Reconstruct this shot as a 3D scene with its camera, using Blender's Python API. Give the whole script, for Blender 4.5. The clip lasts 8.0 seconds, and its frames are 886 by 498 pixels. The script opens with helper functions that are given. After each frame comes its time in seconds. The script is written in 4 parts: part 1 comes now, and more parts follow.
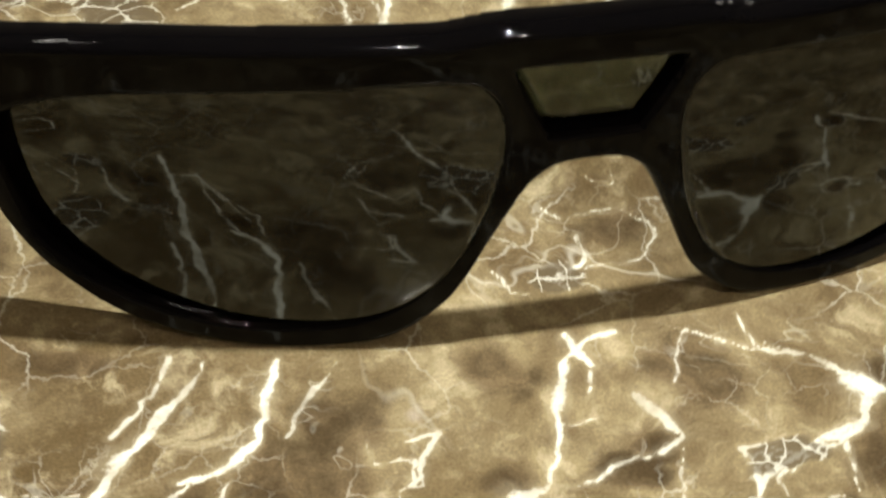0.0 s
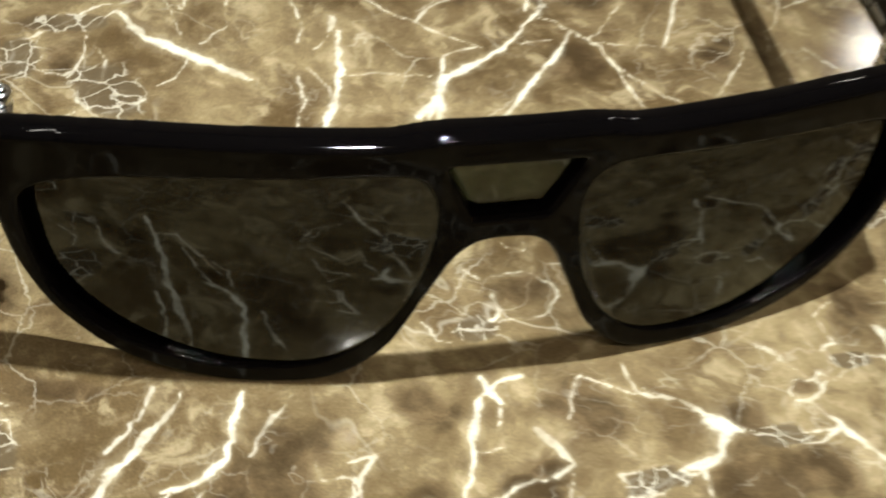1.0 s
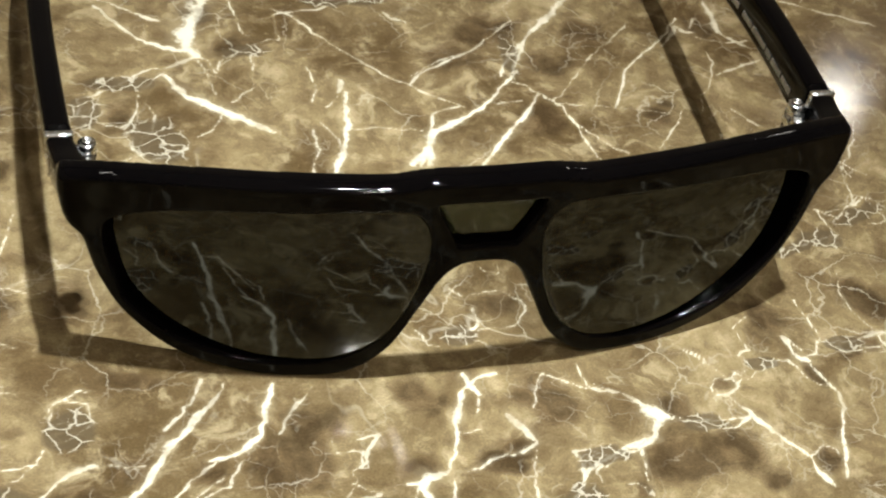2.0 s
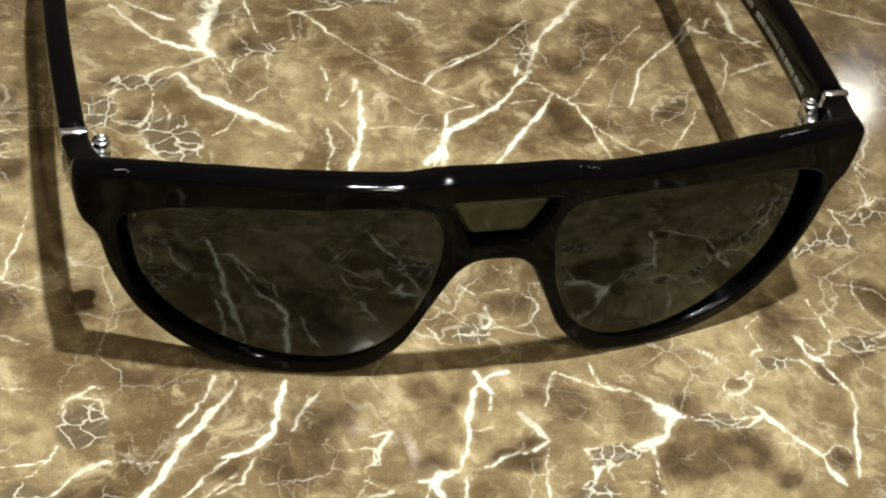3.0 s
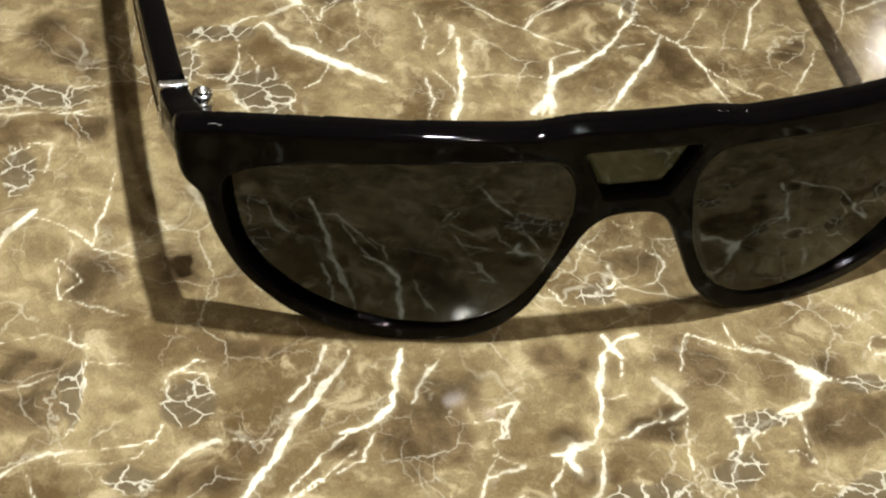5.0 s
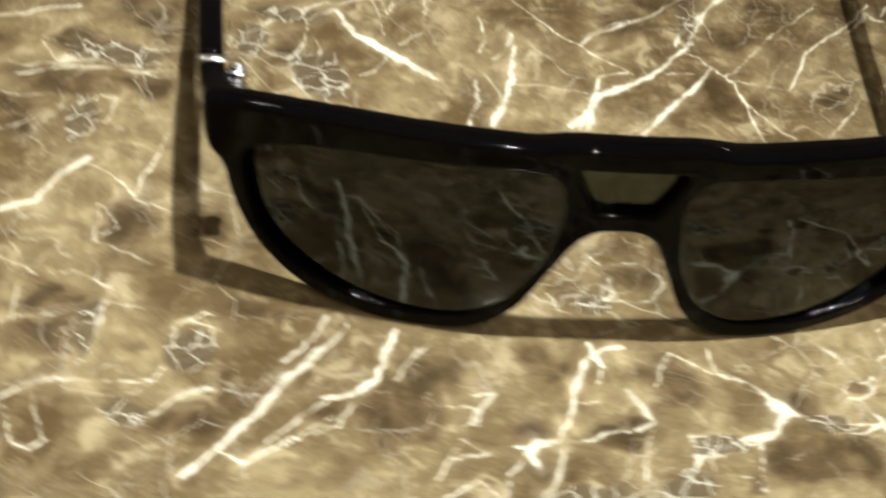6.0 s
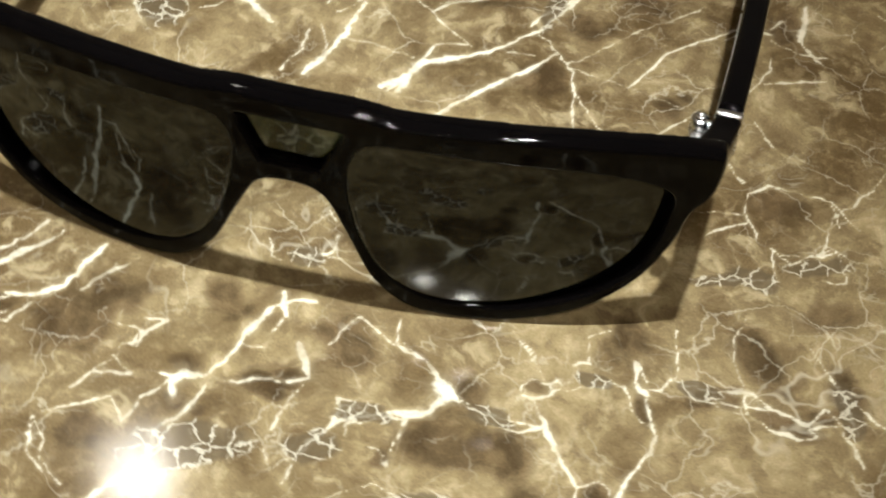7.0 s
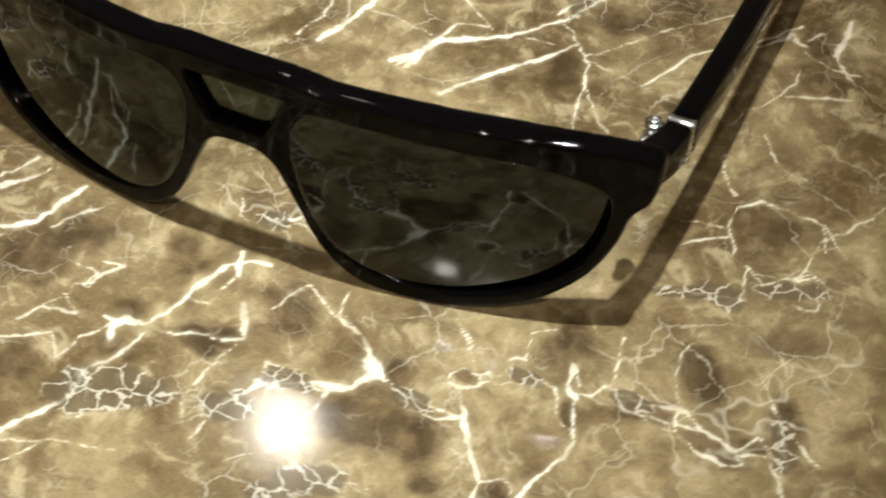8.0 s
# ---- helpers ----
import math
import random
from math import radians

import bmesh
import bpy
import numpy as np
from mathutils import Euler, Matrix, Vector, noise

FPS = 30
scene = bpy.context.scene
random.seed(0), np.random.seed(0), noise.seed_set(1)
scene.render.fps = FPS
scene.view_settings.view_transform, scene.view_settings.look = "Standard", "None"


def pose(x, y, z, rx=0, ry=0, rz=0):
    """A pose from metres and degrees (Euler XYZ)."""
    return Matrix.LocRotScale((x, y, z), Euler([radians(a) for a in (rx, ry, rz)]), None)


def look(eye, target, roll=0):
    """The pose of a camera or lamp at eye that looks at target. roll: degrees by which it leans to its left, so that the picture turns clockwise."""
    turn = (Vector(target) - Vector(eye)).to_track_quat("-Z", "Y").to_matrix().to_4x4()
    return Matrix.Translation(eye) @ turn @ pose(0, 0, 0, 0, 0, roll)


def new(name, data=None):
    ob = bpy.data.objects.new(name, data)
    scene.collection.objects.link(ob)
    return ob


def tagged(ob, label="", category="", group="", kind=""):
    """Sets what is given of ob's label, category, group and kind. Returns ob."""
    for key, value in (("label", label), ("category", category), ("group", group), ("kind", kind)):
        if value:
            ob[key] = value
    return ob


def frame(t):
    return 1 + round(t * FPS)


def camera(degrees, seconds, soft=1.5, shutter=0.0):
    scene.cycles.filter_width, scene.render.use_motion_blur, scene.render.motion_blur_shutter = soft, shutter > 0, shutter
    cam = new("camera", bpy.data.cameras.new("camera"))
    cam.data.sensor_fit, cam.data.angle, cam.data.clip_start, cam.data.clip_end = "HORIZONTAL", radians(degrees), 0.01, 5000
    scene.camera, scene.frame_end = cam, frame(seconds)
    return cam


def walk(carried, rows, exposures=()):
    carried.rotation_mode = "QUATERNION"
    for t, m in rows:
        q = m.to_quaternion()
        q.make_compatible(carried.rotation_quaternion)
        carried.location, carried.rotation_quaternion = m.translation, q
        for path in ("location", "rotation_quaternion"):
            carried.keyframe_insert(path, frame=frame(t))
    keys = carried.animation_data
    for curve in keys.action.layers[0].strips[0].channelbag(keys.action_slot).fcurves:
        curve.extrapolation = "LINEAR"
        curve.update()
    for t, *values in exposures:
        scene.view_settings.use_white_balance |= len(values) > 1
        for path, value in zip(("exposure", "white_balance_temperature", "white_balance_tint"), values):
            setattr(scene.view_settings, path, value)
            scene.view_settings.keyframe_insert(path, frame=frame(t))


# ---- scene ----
# ---- the camera and its path ----
cam = camera(30.00, 8.0, soft=2.1, shutter=0.5)
PATH = [
    (0, look((-0.04560, -0.13970, 0.14380), (-0.01178, -0.00982, 0.0), 3.95)),
    (0.5, look((-0.05035, -0.14058, 0.15886), (-0.00939, 0.00034, 0.0), 6.65)),
    (1, look((-0.05544, -0.16090, 0.17648), (-0.00070, -0.00066, 0.0), 8.92)),
    (1.2, look((-0.05787, -0.16964, 0.18808), (0.00439, -0.00139, 0.0), 10.19)),
    (2.3, look((-0.07243, -0.20337, 0.21759), (0.00113, 0.00717, 0.0), 10.05)),
    (2.5, look((-0.07209, -0.20161, 0.21805), (-0.00170, 0.00933, 0.0), 9.61)),
    (3, look((-0.07017, -0.20084, 0.21489), (-0.00004, 0.00478, 0.0), 9.52)),
    (3.5, look((-0.07649, -0.19859, 0.21480), (-0.00855, 0.00369, 0.0), 8.56)),
    (4, look((-0.08939, -0.19588, 0.21072), (-0.02133, 0.00228, 0.0), 8.72)),
    (4.5, look((-0.08471, -0.18798, 0.19980), (-0.02346, -0.00298, 0.0), 8.72)),
    (4.7, look((-0.08175, -0.18131, 0.19832), (-0.02126, -0.00101, 0.0), 8.12)),
    (5.8, look((-0.08207, -0.19807, 0.20827), (-0.03137, -0.00267, 0.0), 10.32)),
    (6, look((-0.05873, -0.19862, 0.21443), (-0.02463, -0.00476, 0.0), 9.62)),
    (6.5, look((0.01090, -0.19444, 0.21463), (0.00401, -0.00875, 0.0), 6.72)),
    (7, look((0.05776, -0.19327, 0.21995), (0.02287, -0.00817, 0.0), 4.22)),
    (7.5, look((0.08511, -0.18822, 0.21754), (0.02344, -0.01599, 0.0), 1.06)),
    (8, look((0.10669, -0.17450, 0.21964), (0.03019, -0.01005, 0.0), -0.17)),
]
walk(cam, PATH)

# ---- light ----
world = bpy.data.worlds.new("room_dark")
world.use_nodes = True
world.node_tree.nodes["Background"].inputs[0].default_value = (0.9, 0.75, 0.5, 1)
world.node_tree.nodes["Background"].inputs[1].default_value = 0.0
scene.world = world
scene.view_settings.exposure = 0.0

CM = 0.01
CEIL = 1.75
MAIN = (0.140, 0.03)
lamp = bpy.data.lights.new("downlight_beam", "SPOT")
lamp.shadow_soft_size, lamp.energy, lamp.color = 0.026, 214.0, (0.885, 0.98, 1.02)
lamp.spot_size, lamp.spot_blend = radians(11.5), 1.0
beam = new("downlight_beam", lamp)
beam.matrix_world = look((MAIN[0], MAIN[1], CEIL - 0.035), (-0.034, -0.034, 0.0))


# ---- materials ----
class Net:
    """Short hand for a node material."""

    def __init__(self, name):
        self.mat = bpy.data.materials.new(name)
        self.mat.use_nodes = True
        self.tree = self.mat.node_tree
        self.tree.nodes.clear()
        self.out = self.tree.nodes.new("ShaderNodeOutputMaterial")

    def node(self, kind, **sets):
        n = self.tree.nodes.new("ShaderNode" + kind)
        for key, value in sets.items():
            if key in ("operation", "blend_type", "data_type"):
                if key == "operation":
                    n.operation = value
                elif key == "blend_type":
                    n.blend_type = value
                else:
                    n.data_type = value
        return n

    def put(self, socket, value):
        if isinstance(value, bpy.types.NodeSocket):
            self.tree.links.new(value, socket)
        else:
            socket.default_value = value

    def math(self, op, a, b=0.0, c=0.0, clamp=False):
        n = self.node("Math", operation=op)
        n.use_clamp = clamp
        for i, v in enumerate((a, b, c)):
            self.put(n.inputs[i], v)
        return n.outputs[0]

    def coords(self):
        return self.node("TexCoord").outputs["Object"]

    def noise(self, vec, scale, detail=4.0, rough=0.55, distort=0.0):
        n = self.node("TexNoise")
        self.put(n.inputs["Vector"], vec)
        n.inputs["Scale"].default_value, n.inputs["Detail"].default_value = scale, detail
        n.inputs["Roughness"].default_value, n.inputs["Distortion"].default_value = rough, distort
        return n

    def crack(self, vec, scale):
        n = self.node("TexVoronoi")
        n.feature = "DISTANCE_TO_EDGE"
        self.put(n.inputs["Vector"], vec)
        n.inputs["Scale"].default_value = scale
        return n.outputs["Distance"]

    def span(self, value, a, b, c=0.0, d=1.0, smooth=True):
        n = self.node("MapRange")
        n.interpolation_type = "SMOOTHSTEP" if smooth else "LINEAR"
        for i, v in enumerate((value, a, b, c, d)):
            self.put(n.inputs[i], v)
        return n.outputs[0]

    def mix(self, fac, a, b, how="MIX"):
        n = self.node("Mix", data_type="RGBA", blend_type=how)
        self.put(n.inputs[0], fac)
        self.put(n.inputs[6], a)
        self.put(n.inputs[7], b)
        return n.outputs[2]

    def bump(self, height, strength, distance):
        n = self.node("Bump")
        n.inputs["Strength"].default_value, n.inputs["Distance"].default_value = strength, distance
        self.put(n.inputs["Height"], height)
        return n.outputs[0]

    def shell(self, colour, rough, metal=0.0, normal=None, **extra):
        n = self.node("BsdfPrincipled")
        self.put(n.inputs["Base Color"], colour)
        self.put(n.inputs["Roughness"], rough)
        self.put(n.inputs["Metallic"], metal)
        if normal is not None:
            self.put(n.inputs["Normal"], normal)
        for key, value in extra.items():
            self.put(n.inputs[key.replace("_", " ")], value)
        self.tree.links.new(n.outputs[0], self.out.inputs[0])
        return self.mat

    def attribute(self, name):
        n = self.node("Attribute")
        n.attribute_name = name
        return n.outputs["Fac"]


def marble_material():
    m = Net("polished_brown_marble")
    p = m.coords()
    warp = m.noise(p, 45, 4)
    vm = m.node("VectorMath", operation="MULTIPLY_ADD")
    m.put(vm.inputs[0], warp.outputs["Color"])
    vm.inputs[1].default_value = (0.012, 0.012, 0.012)
    m.put(vm.inputs[2], p)
    w = vm.outputs[0]
    cloud = m.noise(w, 30, 8, 0.68, 0.4).outputs["Fac"]
    fine = m.noise(p, 260, 5, 0.65).outputs["Fac"]
    grain = m.noise(p, 2600, 3, 0.7).outputs["Fac"]
    blot = m.noise(w, 75, 6, 0.6).outputs["Fac"]
    spot = m.noise(w, 150, 5, 0.6, 0.5).outputs["Fac"]
    cell = m.node("TexVoronoi")
    m.put(cell.inputs["Vector"], w)
    cell.inputs["Scale"].default_value = 70
    chip = m.node("SeparateColor")
    m.put(chip.inputs[0], cell.outputs["Color"])
    tone = m.noise(p, 9, 3, 0.5).outputs["Fac"]
    base = m.mix(m.span(cloud, 0.36, 0.64), (0.082, 0.053, 0.022, 1), (0.26, 0.196, 0.100, 1))
    base = m.mix(m.math("MULTIPLY", m.span(tone, 0.4, 0.65), 0.35), base, (0.21, 0.155, 0.075, 1))
    base = m.mix(m.math("MULTIPLY", m.span(fine, 0.48, 0.72), 0.4), base, (0.40, 0.315, 0.175, 1))
    base = m.mix(m.math("MULTIPLY", m.span(chip.outputs[0], 0.45, 1.0), 0.35), base, (0.115, 0.076, 0.034, 1))
    base = m.mix(m.math("MULTIPLY", m.span(blot, 0.47, 0.66), 0.5), base, (0.068, 0.041, 0.016, 1))
    base = m.mix(m.math("MULTIPLY", m.span(spot, 0.50, 0.66), 0.45), base, (0.075, 0.046, 0.020, 1))
    base = m.mix(m.math("MULTIPLY", m.span(spot, 0.47, 0.32), 0.55), base, (0.40, 0.32, 0.185, 1))
    dark = m.attribute("dark")
    dark = m.math("ADD", dark, m.math("MULTIPLY", m.math("SUBTRACT", blot, 0.5), 1.2))
    dark = m.math("ADD", dark, m.math("MULTIPLY", m.math("SUBTRACT", fine, 0.5), 0.5))
    base = m.mix(m.math("MULTIPLY", m.span(dark, 0.05, 1.0), 0.86), base, m.mix(m.span(spot, 0.35, 0.65), (0.105, 0.068, 0.032, 1), (0.040, 0.025, 0.012, 1)))
    base = m.mix(1.0, base, m.mix(m.span(grain, 0.25, 0.75), (0.80, 0.80, 0.79, 1), (1.17, 1.17, 1.18, 1)), "MULTIPLY")
    cream = (0.70, 0.645, 0.51, 1)
    # hair-thin crackle in patches
    zone = m.span(m.noise(p, 38, 2).outputs["Fac"], 0.46, 0.62)
    tear0 = m.noise(p, 500, 4, 0.65)
    vm0 = m.node("VectorMath", operation="MULTIPLY_ADD")
    m.put(vm0.inputs[0], tear0.outputs["Color"])
    vm0.inputs[1].default_value = (0.0022, 0.0022, 0.0022)
    m.put(vm0.inputs[2], w)
    c1 = m.span(m.crack(vm0.outputs[0], 80), 0.0, 0.020, 1.0, 0.0)
    c2 = m.span(m.crack(vm0.outputs[0], 230), 0.0, 0.04, 1.0, 0.0)
    zone2 = m.span(m.noise(p, 70, 2).outputs["Fac"], 0.54, 0.66)
    base = m.mix(m.math("MULTIPLY", m.math("MULTIPLY", c1, zone), 0.28), base, cream)
    base = m.mix(m.math("MULTIPLY", m.math("MULTIPLY", c2, zone2), 0.16), base, cream)
    # wisps: thin lines where a soft field crosses its middle
    for scale, width, power, lo in ((42, 0.008, 0.20, 0.53), (110, 0.014, 0.16, 0.55), (21, 0.006, 0.25, 0.53)):
        f = m.noise(w, scale, 3, 0.5, 0.3).outputs["Fac"]
        line = m.span(m.math("ABSOLUTE", m.math("SUBTRACT", f, 0.5)), 0.0, width, 1.0, 0.0)
        where = m.span(m.noise(p, scale * 0.8, 2).outputs["Fac"], lo, lo + 0.13)
        base = m.mix(m.math("MULTIPLY", m.math("MULTIPLY", line, where), power), base, cream)
    # the laid veins: distance in half widths, and strength
    d = m.attribute("vein")
    jag = m.noise(p, 1100, 4, 0.7).outputs["Fac"]
    d = m.math("ADD", d, m.math("MULTIPLY", m.math("SUBTRACT", fine, 0.5), 2.2))
    d = m.math("ADD", d, m.math("MULTIPLY", m.math("SUBTRACT", jag, 0.5), 1.6))
    body = m.span(d, 0.4, 1.35, 1.0, 0.0)
    halo = m.math("MULTIPLY", m.span(d, 0.4, 3.6, 1.0, 0.0), 0.22)
    s = m.math("MULTIPLY", m.attribute("pale"), m.span(m.noise(p, 140, 3).outputs["Fac"], 0.32, 0.58, 0.4, 1.0))
    base = m.mix(m.math("MULTIPLY", halo, s), base, (0.62, 0.52, 0.33, 1))
    base = m.mix(m.math("MULTIPLY", body, s), base, cream)
    # lace: cells of brown stone in a cream net
    lace = m.math("ADD", m.attribute("lace"), m.math("MULTIPLY", m.math("SUBTRACT", fine, 0.5), 0.6))
    tear = m.noise(p, 420, 4)
    vm2 = m.node("VectorMath", operation="MULTIPLY_ADD")
    m.put(vm2.inputs[0], tear.outputs["Color"])
    vm2.inputs[1].default_value = (0.0026, 0.0026, 0.0026)
    m.put(vm2.inputs[2], w)
    net = m.math("MULTIPLY", m.span(m.crack(vm2.outputs[0], 240), 0.01, 0.055, 1.0, 0.0), m.span(m.noise(p, 300, 2).outputs["Fac"], 0.25, 0.45, 0.35, 1.0))
    base = m.mix(m.math("MULTIPLY", m.span(lace, 0.3, 0.7), 0.8), base, (0.085, 0.062, 0.034, 1))
    base = m.mix(m.math("MULTIPLY", m.math("MULTIPLY", net, m.span(lace, 0.25, 0.6)), 0.5), base, cream)
    dust = m.noise(p, 900, 3).outputs["Fac"]
    rough = m.span(dust, 0.3, 0.8, 0.07, 0.15)
    return m.shell(base, rough, 0.0, m.bump(fine, 0.02, 0.0005), Specular_IOR_Level=0.42)


def acetate_material():
    m = Net("glossy_black_acetate")
    p = m.coords()
    smear = m.noise(p, 120, 4).outputs["Fac"]
    fine = m.noise(p, 1500, 3).outputs["Fac"]
    colour = m.mix(smear, (0.0008, 0.0007, 0.0008, 1), (0.002, 0.0016, 0.0016, 1))
    rough = m.span(smear, 0.3, 0.75, 0.01, 0.04)
    return m.shell(colour, rough, 0.0, m.bump(fine, 0.02, 0.0002), Specular_IOR_Level=0.085)


def metal_material():
    m = Net("polished_steel")
    p = m.coords()
    n = m.noise(p, 900, 3).outputs["Fac"]
    return m.shell(m.mix(n, (0.55, 0.54, 0.52, 1), (0.8, 0.79, 0.77, 1)), m.span(n, 0.3, 0.7, 0.12, 0.3), 1.0, m.bump(n, 0.1, 0.0002))


def lens_material(name, tint):
    m = Net(name)
    p = m.coords()
    smear = m.noise(p, 150, 5, 0.6, 0.6).outputs["Fac"]
    clear = m.node("BsdfTransparent")
    clear.inputs[0].default_value = tint
    gloss = m.node("BsdfGlossy")
    gloss.inputs["Color"].default_value = (0.97, 1.0, 0.96, 1)
    m.put(gloss.inputs["Roughness"], m.span(smear, 0.35, 0.8, 0.0, 0.025))
    edge = m.node("LayerWeight")
    edge.inputs[0].default_value = 0.5
    sheen = m.math("MULTIPLY_ADD", m.math("POWER", edge.outputs["Facing"], 5.0), 0.9, 0.050)
    mix = m.node("MixShader")
    m.put(mix.inputs[0], sheen)
    m.put(mix.inputs[1], clear.outputs[0])
    m.put(mix.inputs[2], gloss.outputs[0])
    film = m.node("BsdfDiffuse")
    film.inputs[0].default_value = (0.6, 0.58, 0.52, 1)
    mix2 = m.node("MixShader")
    m.put(mix2.inputs[0], m.span(smear, 0.45, 0.8, 0.0004, 0.002))
    m.put(mix2.inputs[1], mix.outputs[0])
    m.put(mix2.inputs[2], film.outputs[0])
    m.tree.links.new(mix2.outputs[0], m.out.inputs[0])
    return m.mat


def plaster_material(name, low, high, rough=0.8):
    m = Net(name)
    p = m.coords()
    n = m.noise(p, 6, 6, 0.6).outputs["Fac"]
    f = m.noise(p, 160, 3).outputs["Fac"]
    return m.shell(m.mix(n, low, high), rough, 0.0, m.bump(f, 0.15, 0.002))


def glow_material(strength, colour):
    m = Net("lit_diffuser")
    e = m.node("Emission")
    e.inputs[0].default_value, e.inputs[1].default_value = colour, strength
    m.tree.links.new(e.outputs[0], m.out.inputs[0])
    return m.mat


MARBLE = marble_material()
ACETATE = acetate_material()
STEEL = metal_material()
LENS = lens_material("dark_grey_green_lens", (0.022, 0.011, 0.010, 1))
PANE = lens_material("olive_bridge_pane", (0.20, 0.22, 0.185, 1))
WALL = plaster_material("painted_plaster", (0.50, 0.45, 0.36, 1), (0.58, 0.52, 0.42, 1))
WHITE = plaster_material("white_ceiling_paint", (0.70, 0.68, 0.62, 1), (0.78, 0.76, 0.70, 1))
FLOORING = plaster_material("brown_floor_finish", (0.16, 0.11, 0.07, 1), (0.24, 0.17, 0.11, 1), 0.4)
BASE = plaster_material("dark_brown_laminate", (0.05, 0.03, 0.02, 1), (0.08, 0.05, 0.03, 1), 0.4)
GLOW = glow_material(48.0, (1.0, 0.95, 0.86, 1))
BRIGHT = glow_material(2000.0, (1.0, 0.95, 0.86, 1))
INK = plaster_material("pale_grey_print", (0.55, 0.54, 0.50, 1), (0.75, 0.73, 0.68, 1), 0.6)


# ---- helpers for shapes ----
def link_mesh(name, me, material, parent=None, label=""):
    me.materials.append(material)
    ob = new(name, me)
    if parent is not None:
        ob.parent = parent
    if label:
        tagged(ob, label)
    return ob


def part(name, bm, material, parent=None, label="", smooth=True):
    bmesh.ops.recalc_face_normals(bm, faces=bm.faces)
    me = bpy.data.meshes.new(name)
    bm.to_mesh(me)
    bm.free()
    if smooth:
        me.shade_smooth()
    return link_mesh(name, me, material, parent, label)


def box(x0, x1, y0, y1, z0, z1, bevel=0.0, segments=2):
    bm = bmesh.new()
    bmesh.ops.create_cube(bm, size=1.0)
    for v in bm.verts:
        v.co = Vector(((x0 + x1) / 2 + v.co.x * (x1 - x0), (y0 + y1) / 2 + v.co.y * (y1 - y0), (z0 + z1) / 2 + v.co.z * (z1 - z0)))
    if bevel:
        bmesh.ops.bevel(bm, geom=bm.edges[:], offset=bevel, segments=segments, affect="EDGES", profile=0.5)
    return bm


def lathe(profile, steps=40):
    """A turned shape round z from (radius, height) pairs."""
    bm = bmesh.new()
    rings = []
    for r, z in profile:
        if r < 1e-7:
            rings.append([bm.verts.new((0, 0, z))])
        else:
            rings.append([bm.verts.new((r * math.cos(2 * math.pi * k / steps), r * math.sin(2 * math.pi * k / steps), z)) for k in range(steps)])
    for a, b in zip(rings, rings[1:]):
        for k in range(steps):
            j = (k + 1) % steps
            quad = [a[k % len(a)], a[j % len(a)], b[j % len(b)], b[k % len(b)]]
            quad = list(dict.fromkeys(quad))
            if len(quad) > 2:
                bm.faces.new(quad)
    return bm


def spline(points, closed=True, steps=10):
    """Catmull-Rom through the points."""
    p = np.array(points, float)
    n = len(p)
    out = []
    for i in range(n if closed else n - 1):
        if closed:
            a, b, c, d = p[i - 1], p[i], p[(i + 1) % n], p[(i + 2) % n]
        else:
            a, b, c, d = p[max(i - 1, 0)], p[i], p[i + 1], p[min(i + 2, n - 1)]
        for s in np.arange(steps) / steps:
            out.append(0.5 * (2 * b + (c - a) * s + (2 * a - 5 * b + 4 * c - d) * s * s + (3 * b - a - 3 * c + d) * s ** 3))
    if not closed:
        out.append(p[-1])
    return np.array(out)


def signed(poly, pts):
    """Distance to a closed outline, negative inside."""
    best = np.full(len(pts), 1e9)
    inside = np.zeros(len(pts), bool)
    for a, b in zip(poly, np.roll(poly, -1, 0)):
        ab = b - a
        t = np.clip(((pts - a) @ ab) / max(ab @ ab, 1e-12), 0, 1)
        best = np.minimum(best, np.linalg.norm(pts - a - t[:, None] * ab, axis=1))
        if a[1] != b[1]:
            cross = (a[1] > pts[:, 1]) != (b[1] > pts[:, 1])
            inside ^= cross & (pts[:, 0] < (b[0] - a[0]) * (pts[:, 1] - a[1]) / (b[1] - a[1]) + a[0])
    return np.where(inside, -best, best)


